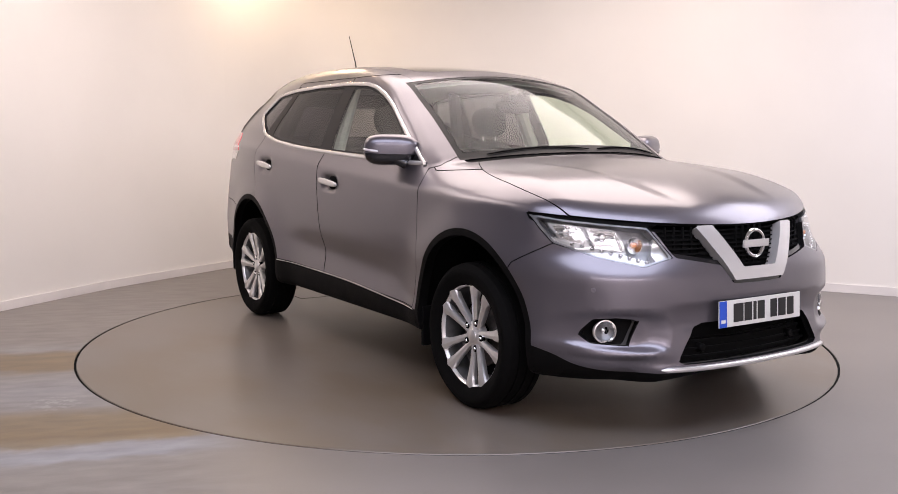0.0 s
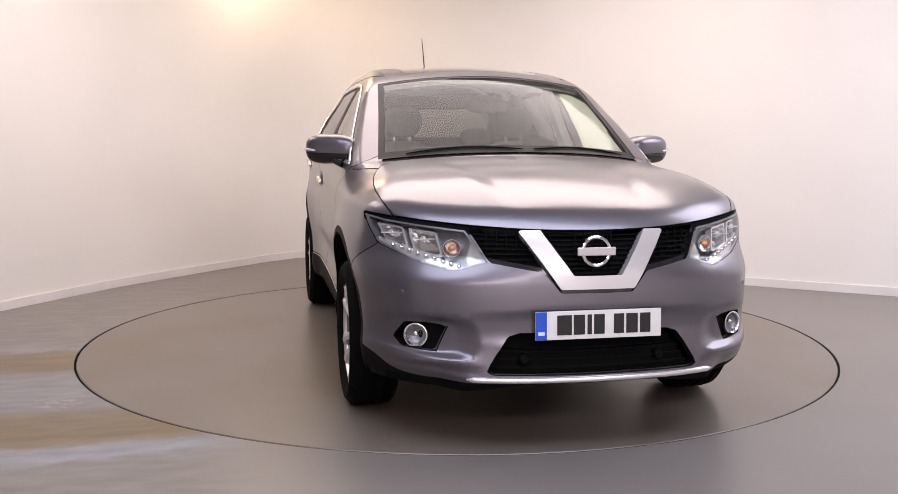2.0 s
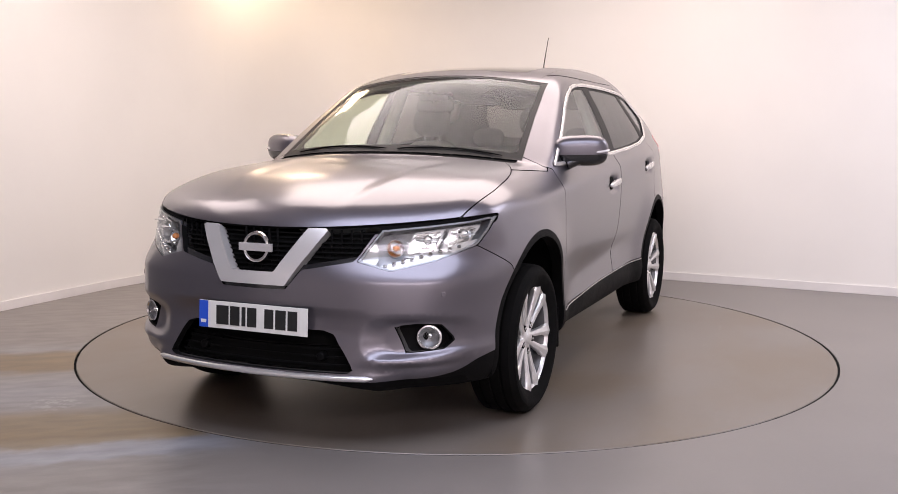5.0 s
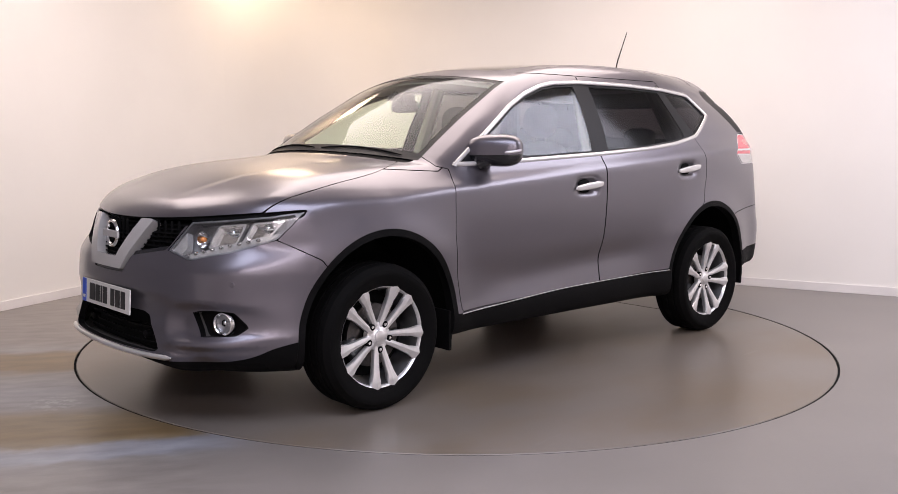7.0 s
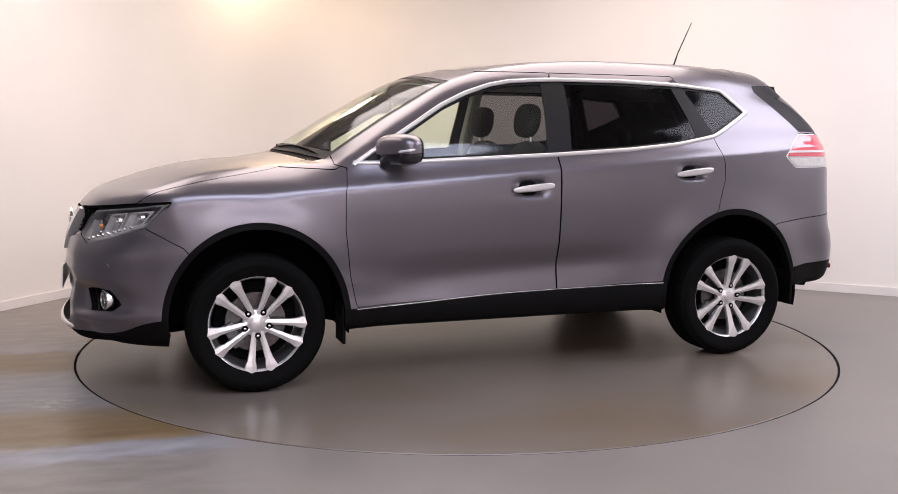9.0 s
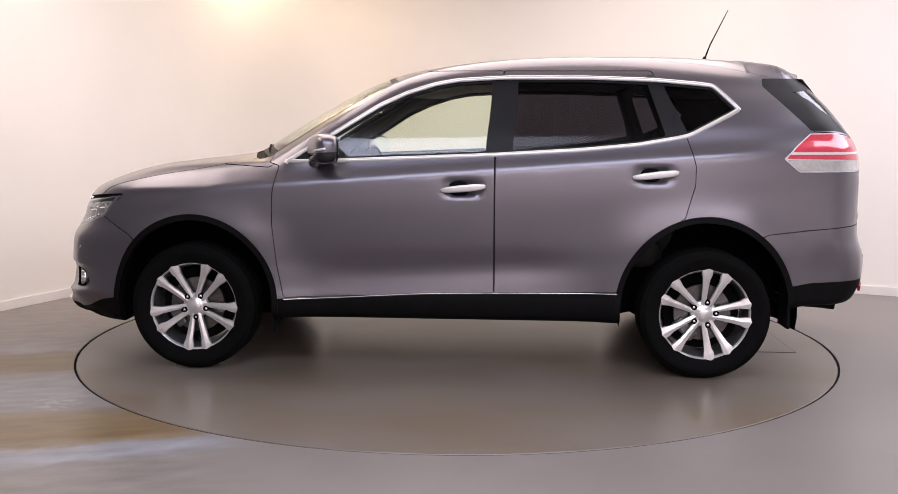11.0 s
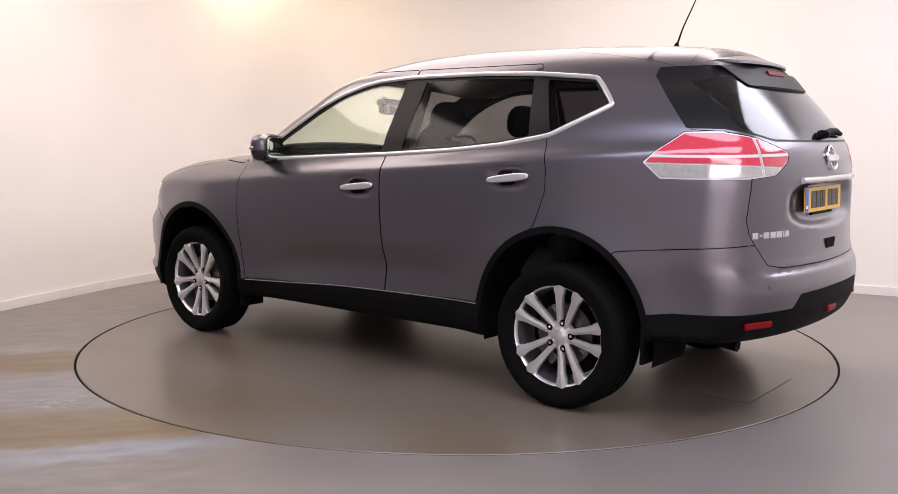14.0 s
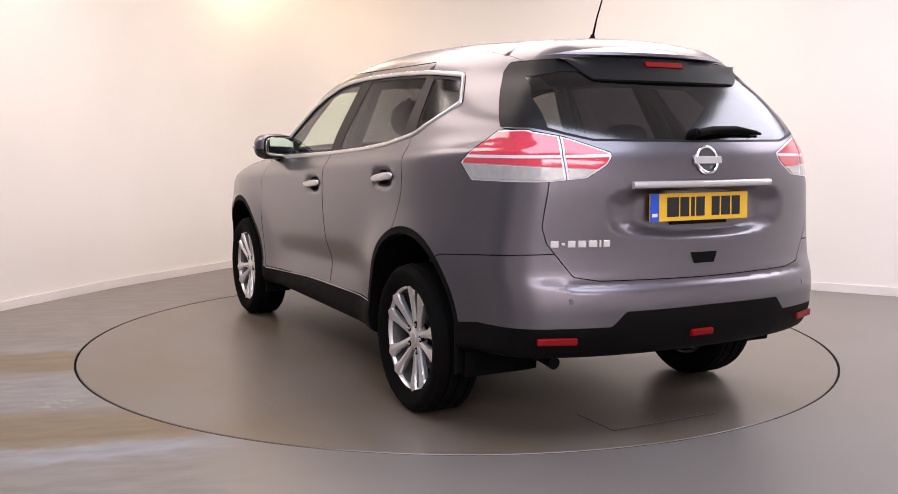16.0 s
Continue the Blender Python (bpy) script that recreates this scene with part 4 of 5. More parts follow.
def make_headlamps():
    lens_m = S["lamp"]
    inner, ring_ = split(lens_m, inset(HEADLAMP, 0.009))
    low_line = lambda V: V[:, 2] - (0.742 + 0.30 * (np.abs(V[:, 1]) - 0.56) + 0.012)
    strip = split(inner, both(low_line, lambda V: 0.50 - np.abs(V[:, 1])))[0]
    edge = split(inner, lambda V: np.abs(V[:, 1]) - 0.505 + 0.35 * np.abs(V[:, 2] - 0.77) * 1.0)[0]
    for s in LR:
        lamp = panel("headlamp", lens_m, LAMPGREY, car, "clear headlamp with chrome reflectors and amber bulb", 0.0, (s,), 0.062)[0]
        panel("lens", lens_m, LENS, lamp, "clear lamp lens", 0.0, (s,))
        panel("bezel", ring_, LAMPGREY, lamp, "grey lamp bezel", 0.06, (s,), 0.003)
        panel("running_light", strip, CLEARLAMP, lamp, "row of clear daytime running lights", 0.03, (s,), 0.014)
        panel("inner_bezel", edge, CLEARLAMP, lamp, "silver inner bezel", 0.04, (s,), 0.016)
        for k in range(9):
            y = 0.53 + 0.029 * k
            z = 0.745 + 0.30 * (y - 0.56)
            x = skin_x(y, z) - 0.012
            part("led", blob(x, s * y, z, 0.010, 0.009, 0.007, 0.8, 6), REFLECTOR, lamp)
        for outline in (((0.715, 0.792), (0.802, 0.822), (0.832, 0.893), (0.735, 0.882)), ((0.592, 0.770), (0.700, 0.790), (0.718, 0.879), (0.612, 0.868))):
            fn = polygon(outline, 1, 2)
            scoop = split(inner, fn)[0]
            panel("reflector", scoop, REFLECTOR, lamp, "chrome reflector scoop", 0.0, (s,), 0.050)
            panel("reflector_rim", split(scoop, inset(fn, 0.007))[1], CLEARLAMP, lamp, "", 0.03, (s,), 0.020)
            y, z = np.mean(outline, axis=0) + np.array([-0.008, 0.004])
            x = skin_x(float(y), float(z)) - 0.044
            turned("bulb_cap", [(0, 0.012), (0.012, 0.010), (0.018, 0.002), (0.019, -0.012), (0, -0.012)], (x, s * y, z), (0.92, s * 0.38, 0.05), CHROME, lamp, "chrome bulb cap", 20)
            part("fin", box(x + 0.004, s * y, z, 0.03, 0.09, 0.004, 0.001, 1), SATIN, lamp)
        y, z = 0.548, 0.800
        x = skin_x(y, z) - 0.026
        turned("reflector", [(0.008, -0.03), (0.022, -0.02), (0.034, 0.0), (0.036, 0.0), (0.024, -0.026), (0.008, -0.035)], (x, s * y, z), (0.95, s * 0.3, 0.02), REFLECTOR, lamp, "chrome reflector bowl")
        part("amber_bulb", blob(x - 0.004, s * y, z, 0.014, 0.014, 0.012, 0.9, 10), AMBER, lamp, "amber indicator bulb")


make_headlamps()


def make_grille():
    g = S["grille"]
    back = panel("grille", g, VOID, car, "black mesh grille with a silver vee", 0.0, (0,), 0.055)[0]
    outer = lambda V: np.abs(V[:, 1]) - (0.150 + 0.685 * np.clip(V[:, 2] - 0.648, -0.1, 1))
    inner = both(lambda V: np.abs(V[:, 1]) - (0.100 + 0.690 * (V[:, 2] - 0.704)), lambda V: 0.702 - V[:, 2])
    v_in = both(outer, lambda V: 0.650 - V[:, 2], lambda V: V[:, 2] - 0.873)
    got, rest = split(g, v_in)
    hole, vee = split(got, inner)
    panel("vee", vee, SILVER, back, "bright silver vee", 0.05, (0,), -0.014)
    rim = split(split(g, outer)[0], lambda V: V[:, 2] - 0.650)[0]
    panel("grille_lip", rim, GLOSSBLACK, back, "", 0.03, (0,), 0.004)
    side = split(g, lambda V: -outer(V) + 0.004)[0]
    lower = split(side, lambda V: V[:, 2] - (0.735 + 0.175 * (np.abs(V[:, 1]) - 0.2)))[0]
    panel("grille_lip", lower, GLOSSBLACK, back, "", 0.03, LR, 0.012)
    for k in range(9):
        z = 0.715 + 0.019 * k
        for src in (hole, side):
            band = split(split(src, lambda V: V[:, 2] - z - 0.003)[0], lambda V: z - 0.003 - V[:, 2])[0]
            panel("slat", band, VOID, back, "", 0.012, (0,) if src is hole else LR, 0.026)
    for k in range(-12, 13):
        y = 0.038 * k
        z0, z1 = (0.71, 0.872) if abs(y) < 0.09 else (0.745 + 0.17 * (abs(y) - 0.2), 0.872)
        if 0.105 < abs(y) < 0.25 or abs(y) > 0.44:
            continue
        x = skin_x(abs(y), 0.5 * (z0 + z1)) - 0.034
        part("upright", box(x, y, 0.5 * (z0 + z1), 0.010, 0.005, z1 - z0, 0, 1, None), VOID, back)
    # emblem: a plain ring with a bar
    x = skin_x(0, 0.8) + 0.004
    emblem = turned("emblem", [(0.048, 0.0), (0.050, 0.008), (0.056, 0.011), (0.062, 0.008), (0.064, 0.0), (0.048, 0.0)], (x, 0, 0.797), (1, 0, 0.06), CHROME, back, "round chrome emblem ring", 48)
    part("emblem_bar", box(x + 0.009, 0, 0.797, 0.012, 0.158, 0.033, 0.003), SILVER, emblem)


make_grille()


def make_front():
    b = S["front"]
    mouth = panel("lower_grille", S["mouth"], VOID, b, "black lower air intake", 0.0, (0,), 0.07)[0]
    for z in (0.345, 0.375, 0.405, 0.435):
        bars = split(split(S["mouth"], lambda V: V[:, 2] - z - 0.004)[0], lambda V: z - 0.004 - V[:, 2])[0]
        panel("intake_bar", bars, VOID, mouth, "", 0.02, (0,), 0.055)
    for s in LR:
        x = skin_x(0.30, 0.36) - 0.05
        turned("tow_cap", [(0, 0.012), (0.014, 0.011), (0.018, 0.006), (0.019, -0.02), (0, -0.02)], (x, s * 0.285, 0.368), (1, 0, 0), BLACK, mouth, "", 20)
        well = panel("fog_lamp_well", S["fog"], BLACK, b, "black fog lamp surround", 0.0, (s,), 0.035)[0]
        ring_ = split(S["fog"], inset(FOGWELL, 0.004))[1]
        panel("fog_lamp_rim", ring_, BLACK, well, "", 0.034, (s,), 0.001)
        y, z = 0.690, 0.453
        x = skin_x(y, z) - 0.018
        way = (0.93, s * 0.36, 0.02)
        turned("fog_lamp_ring", [(0.040, -0.01), (0.040, 0.008), (0.044, 0.013), (0.049, 0.012), (0.053, 0.004), (0.053, -0.012), (0.040, -0.01)], (x, s * y, z), way, CHROME, well, "chrome fog lamp ring", 40)
        turned("fog_lamp", [(0, -0.022), (0.02, -0.018), (0.034, -0.008), (0.041, 0.0), (0.041, -0.02), (0, -0.03)], (x, s * y, z), way, LAMPGREY, well, "grey fog lamp bowl", 32)
        turned("fog_lens", [(0, 0.006), (0.022, 0.004), (0.040, -0.001)], (x, s * y, z), way, LENS, well, "clear fog lamp lens", 32)
        part("fog_bulb", blob(x - 0.008, s * y, z + 0.004, 0.01, 0.01, 0.01, 0.9, 8), CHROME, well)
        for yy, zz in ((0.745, 0.626),):
            xx = skin_x(yy, zz) - 0.001
            turned("parking_sensor", [(0, 0.003), (0.009, 0.003), (0.011, 0.0), (0.011, -0.01)], (xx, s * yy, zz), (0.75, s * 0.66, 0.03), PAINT, b, "", 18)
    plate = empty("number_plate", pose(skin_x(0, 0.52) + 0.022, 0.003, 0.513, 0, -3, 0), car)
    make_plate(plate, PLATEWHITE, 1)


def make_plate(plate, face, way):
    """A number plate facing +x (way 1) or -x (way -1), with plain bars for its characters."""
    tagged(plate, "white front plate with blue band" if way == 1 else "yellow rear plate with blue band")
    part("plate_board", box(0, 0, 0, 0.006, 0.522, 0.112, 0.002), face, plate)
    part("plate_band", box(way * 0.0034, -way * 0.238, 0, 0.002, 0.044, 0.110, 0), PLATEBLUE, plate, "blue band")
    part("band_mark", box(way * 0.0047, -way * 0.238, -0.030, 0.001, 0.026, 0.014, 0), PLATEWHITE, plate)
    for c, w in ((-0.144, 0.060), (-0.083, 0.046), (-0.040, 0.018), (0.000, 0.044), (0.082, 0.042), (0.137, 0.048), (0.193, 0.044)):
        part("character_bar", box(way * 0.0040, way * c, 0.001, 0.0022, w, 0.078, 0), INK, plate)


make_front()


def make_rear():
    gate, rear = S["gate"], S["rear"]
    t = S["tail"]
    for s in LR:
        for tag, fn, par in (("quarter", lambda V: -LAMP_SPLIT(V), car), ("gate", LAMP_SPLIT, gate)):
            piece = split(t, inset(fn, 0.002))[0]
            lamp = panel("tail_lamp", piece, WHITELINE, par, "red and clear tail lamp", 0.03, (s,), 0.002)[0]
            core = split(split(piece, inset(TAIL_LAMP, 0.009))[0], inset(fn, 0.010))[0]
            red = split(core, lambda V: 1.132 - V[:, 2] - 0.05 * (0.7 - np.abs(V[:, 1])))[0]
            line = lambda V: V[:, 2] - 1.168 - 0.02 * (0.7 - np.abs(V[:, 1]))
            for edge in (lambda V: 0.006 - line(V), lambda V: line(V) + 0.006):
                panel("red_lens", split(red, edge)[0], RED, lamp, "red lens", 0.008, (s,), -0.002)
            guide = split(split(red, lambda V: line(V) - 0.006)[0], lambda V: -line(V) - 0.006)[0]
            panel("white_line", guide, WHITELINE, lamp, "white light guide", 0.008, (s,), -0.0035)
            clear = split(core, lambda V: V[:, 2] - 1.126 + 0.05 * (0.7 - np.abs(V[:, 1])))[0]
            panel("clear_lens", clear, CLEARLAMP, lamp, "clear lens", 0.008, (s,), -0.002)
            for k in range(12):
                z = 1.086 + 0.0045 * k
                y0, y1 = ((0.655, 0.715) if tag == "quarter" else (0.53, 0.60))
                band = split(split(split(clear, lambda V: np.abs(V[:, 2] - z) - 0.0013)[0], lambda V: np.abs(V[:, 1]) - y1)[0], lambda V: y0 - np.abs(V[:, 1]))[0]
                if k % 2 == 0:
                    panel("rib", band, ALLOYDARK, lamp, "", 0.0, (s,), -0.004)
        x = skin_x(0.66, 0.463, False)
        way = Vector((-0.93, s * 0.36, 0))
        bm = box(0, 0, 0, 0.160, 0.014, 0.029, 0.006)
        bm.transform(aim(x - 0.002, s * 0.665, 0.458, way))
        part("reflector", bm, REDDARK, S["skirt"], "red bumper reflector")
        xx = skin_x(0.62, 0.615, False)
        turned("parking_sensor", [(0, 0.003), (0.009, 0.003), (0.011, 0.0), (0.011, -0.01)], (xx + 0.001, s * 0.62, 0.615), (-0.9, s * 0.4, 0), PAINT, rear, "", 18)
    x = skin_x(0.0, 0.466, False)
    part("rear_fog_lamp", box(x, 0.03, 0.462, 0.022, 0.115, 0.030, 0.008), REDDARK, S["skirt"], "red rear fog lamp")
    # plate in its hollow, strip over it
    plate = empty("number_plate", pose(skin_x(0, 0.968, False) - 0.010, 0.0, 0.966, 0, 2, 0), gate)
    make_plate(plate, PLATEYELLOW, -1)
    part("plate_mount", box(skin_x(0, 0.90, False) - 0.004, 0, 0.902, 0.012, 0.30, 0.014, 0.003), BLACK, plate.parent)
    pts = [(skin_x(abs(y), 1.060, False) - 0.006, y, 1.060) for y in np.linspace(-0.362, 0.362, 25)]
    bm = tube(pts, 0.0145, 12)
    part_strip = smooth(part("chrome_strip", bm, SILVER, gate, "chrome strip over the plate"), 60)
    x = skin_x(0, 1.157, False) - 0.003
    emblem = turned("emblem", [(0.046, 0.0), (0.048, 0.008), (0.053, 0.010), (0.058, 0.008), (0.060, 0.0), (0.046, 0.0)], (x, 0, 1.155), (-1, 0, 0.25), CHROME, gate, "round chrome emblem ring", 40)
    bm = box(0, 0, 0, 0.01, 0.142, 0.030, 0.003)
    bm.transform(pose(x - 0.008, 0, 1.155, 0, 14, 0))
    part("emblem_bar", bm, SILVER, emblem)
    x = skin_x(0.02, 0.765, False)
    part("gate_handle", prism([(-0.052, -0.022), (0.052, -0.022), (0.066, 0.022), (-0.066, 0.022)], 0.012, "x"), VOID, gate, "black tailgate handle hollow").location = (x - 0.005, 0.01, 0.763)
    # plain raised bars where the model name stands
    yy = 0.684
    for w in (0.036, 0.018, 0.034, 0.036, 0.038, 0.012, 0.030):
        xm = skin_x(yy - w / 2, 0.835, False)
        bm = box(0, 0, 0, 0.006, w - 0.004, 0.026 if w > 0.02 else 0.010 if w == 0.018 else 0.026, 0.0015)
        bm.transform(pose(xm - 0.002, yy - w / 2, 0.835, 0, 0, -22))
        part("badge_bar", bm, SILVER, gate)
        yy -= w + 0.005
    # wiper
    def on(y, z, off):
        return (skin_x(abs(y), z, False) - off, y, z)
    piv = turned("wiper_boss", [(0, 0.035), (0.014, 0.033), (0.020, 0.02), (0.022, 0.0), (0, 0)], on(0.03, 1.258, 0.0), (-1, 0, 0.35), BLACK, gate, "black rear wiper", 20)
    smooth(part("wiper_arm", tube([on(0.03, 1.262, 0.030), on(-0.06, 1.277, 0.034), on(-0.2, 1.282, 0.03), on(-0.33, 1.268, 0.022)], [0.017, 0.015, 0.012, 0.006], 10), BLACK, piv), 60)
    part("wiper_blade", tube([on(-0.02, 1.262, 0.012), on(-0.18, 1.266, 0.010), on(-0.36, 1.262, 0.012)], 0.006, 8), VOID, piv)
    # exhaust
    smooth(part("exhaust_pipe", tube([(-1.9, 0.60, 0.36), (-2.03, 0.60, 0.352), (-2.105, 0.605, 0.344)], 0.026, 16), BLACK, car, "dark steel exhaust tip"), 60)


make_rear()


def make_spoiler():
    up, low = bmesh.new(), bmesh.new()
    rows_u, rows_l = [], []
    n = 36
    for k in range(n + 1):
        y = -0.548 + 1.096 * k / n
        a = abs(y)
        xf = -1.60
        xt = -1.990 + 0.42 * a ** 2 + 1.0 * a ** 6
        end = step(a, 0.46, 0.548)
        zt = 1.597 - 0.012 * end
        prof_u = []
        for i in range(9):
            f = i / 8
            x = xf + (xt - xf) * f
            zr = skin_z(max(x, -1.80), min(a, 0.545)) + 0.003
            z = zr * (1 - f ** 2) + zt * f ** 2 if x < -1.7 else zr
            prof_u.append((x, z))
        prof_u += [(xt - 0.002, zt - 0.012), (xt + 0.03, zt - 0.022), (xt + 0.09, zt - 0.020), (xf, 1.56)]
        rows_u.append([up.verts.new((x, y * (1 - 0.12 * min(max((xf - x) / (xf - xt), 0), 1)), z)) for x, z in prof_u])
        d = 1 - step(a, 0.42, 0.55)
        tail_x = lambda z: float(TAIL(z)) + 0.17 * a ** 2 + 0.16 * a ** 4
        drop = [zt - 0.021 - (zt - 0.021 - z) * d for z in (1.555, 1.515, 1.478, 1.462)]
        prof_l = [(xt + 0.012, zt - 0.021), (min(xt + 0.02, tail_x(drop[0]) - 0.010), drop[0]), (tail_x(drop[1]) - 0.018, drop[1]), (tail_x(drop[2]) - 0.016, drop[2]), (tail_x(drop[3]) + 0.02, drop[3]), (xt + 0.20, drop[3]), (xt + 0.20, zt - 0.015)]
        rows_l.append([low.verts.new((x, y * 0.85, z)) for x, z in prof_l])
    for bm, rows in ((up, rows_u), (low, rows_l)):
        m = len(rows[0])
        for a, b in zip(rows, rows[1:]):
            for i in range(m):
                bm.faces.new((a[i], b[i], b[(i + 1) % m], a[(i + 1) % m]))
        bm.faces.new(rows[0])
        bm.faces.new(rows[-1][::-1])
        bmesh.ops.recalc_face_normals(bm, faces=bm.faces)
    for bm in (up, low):
        for v in bm.verts:
            v.co.y *= 1 + 0.05 * min(max((1.60 - v.co.z) / 0.07, 0), 1)
    sp = smooth(part("spoiler", up, PAINT, S["gate"], "gunmetal roof spoiler"), 40)
    smooth(part("spoiler_underside", low, PRINT, sp, "black spoiler underside"), 50)
    bm = box(0, 0, 0, 0.012, 0.20, 0.026, 0.004)
    bm.transform(pose(float(TAIL(1.548)) - 0.016, 0, 1.548, 0, 30, 0))
    part("brake_light", bm, REDDARK, sp, "red high brake light")


make_spoiler()


def make_side_trim():
    for s in LR:
        for (hx, hz), which, tilt in ((HANDLES[0], "front", 5.5), (HANDLES[1], "rear", 6.5)):
            door = S["doors"][which, s]
            y = side_width(np.array([hx - 0.21, hx + 0.21]), np.array([hz, hz])).mean()
            bm = blob(0, 0, 0, 0.120, 0.013, 0.019, 0.62, 16, lambda p: Vector((p.x, p.y - 0.10 * p.x ** 2 * 10 * 0.1, p.z * (1 - 1.2 * max(p.x, 0)))))
            bm.transform(pose(hx - 0.005, s * (y + 0.009), hz, 0, tilt, 0))
            smooth(part("handle", bm, SILVER, door, "chrome door handle"), 60)
            # black blob painting the shadow in the hollow behind the handle
            bm = blob(hx + 0.02, s * (y - 0.021), hz - 0.003, 0.055, 0.014, 0.042, 0.85, 12)
            part("handle_cup", bm, VOID, door, "black blob for the shade in the handle cup")
        # mirror on the door
        door = S["doors"]["front", s]
        def shape(p):
            return Vector((p.x + 0.10 * p.y * p.y * 10 * 0.1, p.y, p.z * (1 - 0.9 * max(p.x, 0)) * (1 + 0.35 * s * p.y)))
        at = pose(0.640, s * 0.898, 1.176, 0, 0, s * 26)
        bm = blob(0, 0, 0, 0.066, 0.142, 0.080, 0.66, 24, shape)
        back = at.to_3x3() @ Vector((1, 0, 0))
        bm.transform(at)
        cap, lower = bm, bm.copy()
        bmesh.ops.bisect_plane(cap, geom=cap.verts[:] + cap.edges[:] + cap.faces[:], plane_co=(0.64, 0, 1.158), plane_no=(0.06, 0, 1), clear_inner=True)
        bmesh.ops.bisect_plane(lower, geom=lower.verts[:] + lower.edges[:] + lower.faces[:], plane_co=(0.64, 0, 1.1565), plane_no=(0.06, 0, 1), clear_outer=True)
        for piece in (cap, lower):
            bmesh.ops.bisect_plane(piece, geom=piece.verts[:] + piece.edges[:] + piece.faces[:], plane_co=at @ Vector((-0.046, 0, 0)), plane_no=back, clear_inner=True)
        mirror = smooth(part("door_mirror", cap, PAINT, door, "gunmetal door mirror"), 60)
        smooth(part("mirror_base", lower, GLOSSBLACK, mirror, "black mirror underside"), 60)
        bm = blob(-0.046, 0, 0, 0.006, 0.132, 0.072, 0.6, 16)
        bm.transform(at)
        part("mirror_rim", bm, GLOSSBLACK, mirror)
        bm = blob(-0.0515, 0, 0, 0.003, 0.118, 0.062, 0.6, 16)
        bm.transform(at)
        smooth(part("mirror_glass", bm, MIRRORGLASS, mirror, "mirror glass"), 60)
        # repeater strip round the mirror cap
        pts = []
        for k in range(12):
            a = radians(20 + 62 * k / 11)
            px, py = 0.066 * math.cos(a) ** 0.66, s * 0.142 * math.sin(a) ** 0.66
            pts.append(at @ Vector((px + 0.10 * py * py + 0.002, py * 1.015, -0.008 + 0.012 * k / 11)))
        part("repeater", tube(pts, [0.003] + [0.0065] * 10 + [0.003], 8), WHITELINE, mirror, "clear indicator repeater")
        smooth(part("mirror_arm", tube([(0.70, s * 0.845, 1.105), (0.685, s * 0.875, 1.118), (0.67, s * 0.90, 1.135)], [0.030, 0.027, 0.03], 12), GLOSSBLACK, mirror, "black mirror stalk"), 60)
        # bright line along the sill
        pts = [(x, s * (skin_y(x, float(SILL_LINE(x)) - 0.004) + 0.001), float(SILL_LINE(x)) - 0.004) for x in np.linspace(0.86, -0.90, 30)]
        part("sill_strip", tube(pts, 0.0022, 6), SATIN, S["sills"][0 if s == 1 else 1], "thin bright sill strip")
        # mud flaps
        for x, z0, z1 in ((0.925, 0.20, 0.40), (-1.785, 0.26, 0.46)):
            bm = box(x, s * 0.80, 0.5 * (z0 + z1), 0.018, 0.17, z1 - z0, 0.006)
            part("mud_flap", bm, BLACK, car, "black mud flap")
        # wheel wells
        for ax in (AXLE - 0.005, -AXLE - 0.02):
            bm = bmesh.new()
            prof = [(0.0, 0.50), (0.45, 0.50), (0.462, 0.55), (0.462, 0.862)]
            rows = []
            for k in range(25):
                a = radians(-12 + 204 * k / 24)
                rows.append([bm.verts.new((ax + r * math.cos(a), s * y, max(0.345 + r * math.sin(a) * 1.03, 0.25))) for r, y in prof])
            for p, q in zip(rows, rows[1:]):
                for i in range(3):
                    bm.faces.new((p[i], p[i + 1], q[i + 1], q[i]))
            bmesh.ops.remove_doubles(bm, verts=bm.verts, dist=1e-5)
            smooth(part("wheel_well", bm, WELL, car, "black wheel well liner"), 60)
    # aerial
    z = skin_z(-1.482, 0)
    ae = turned("aerial", [(0, 0.032), (0.008, 0.03), (0.013, 0.016), (0.024, 0.002), (0.026, -0.004), (0, -0.004)], (-1.482, 0, z), (-0.15, 0, 1), BLACK, S["roof"], "black whip aerial", 20)
    smooth(part("aerial_rod", tube([(-1.487, 0, z + 0.02), (-1.515, 0, z + 0.10), (-1.612, 0, 1.995)], [0.0055, 0.004, 0.0026], 8), BLACK, ae), 60)
    # front wipers on the cowl
    for y0, y1 in ((-0.56, 0.02), (0.08, 0.60)):
        pts = []
        for k in range(9):
            y = y0 + (y1 - y0) * k / 8
            x = 1.118 - 0.33 * y * y - 0.02 * math.sin(math.pi * k / 8)
            pts.append((x, y, skin_z(x, abs(y)) + 0.004))
        w = smooth(part("front_wiper", tube(pts, [0.003] + [0.0042] * 7 + [0.002], 8), VOID, car, "black windscreen wiper"), 60)


make_side_trim()


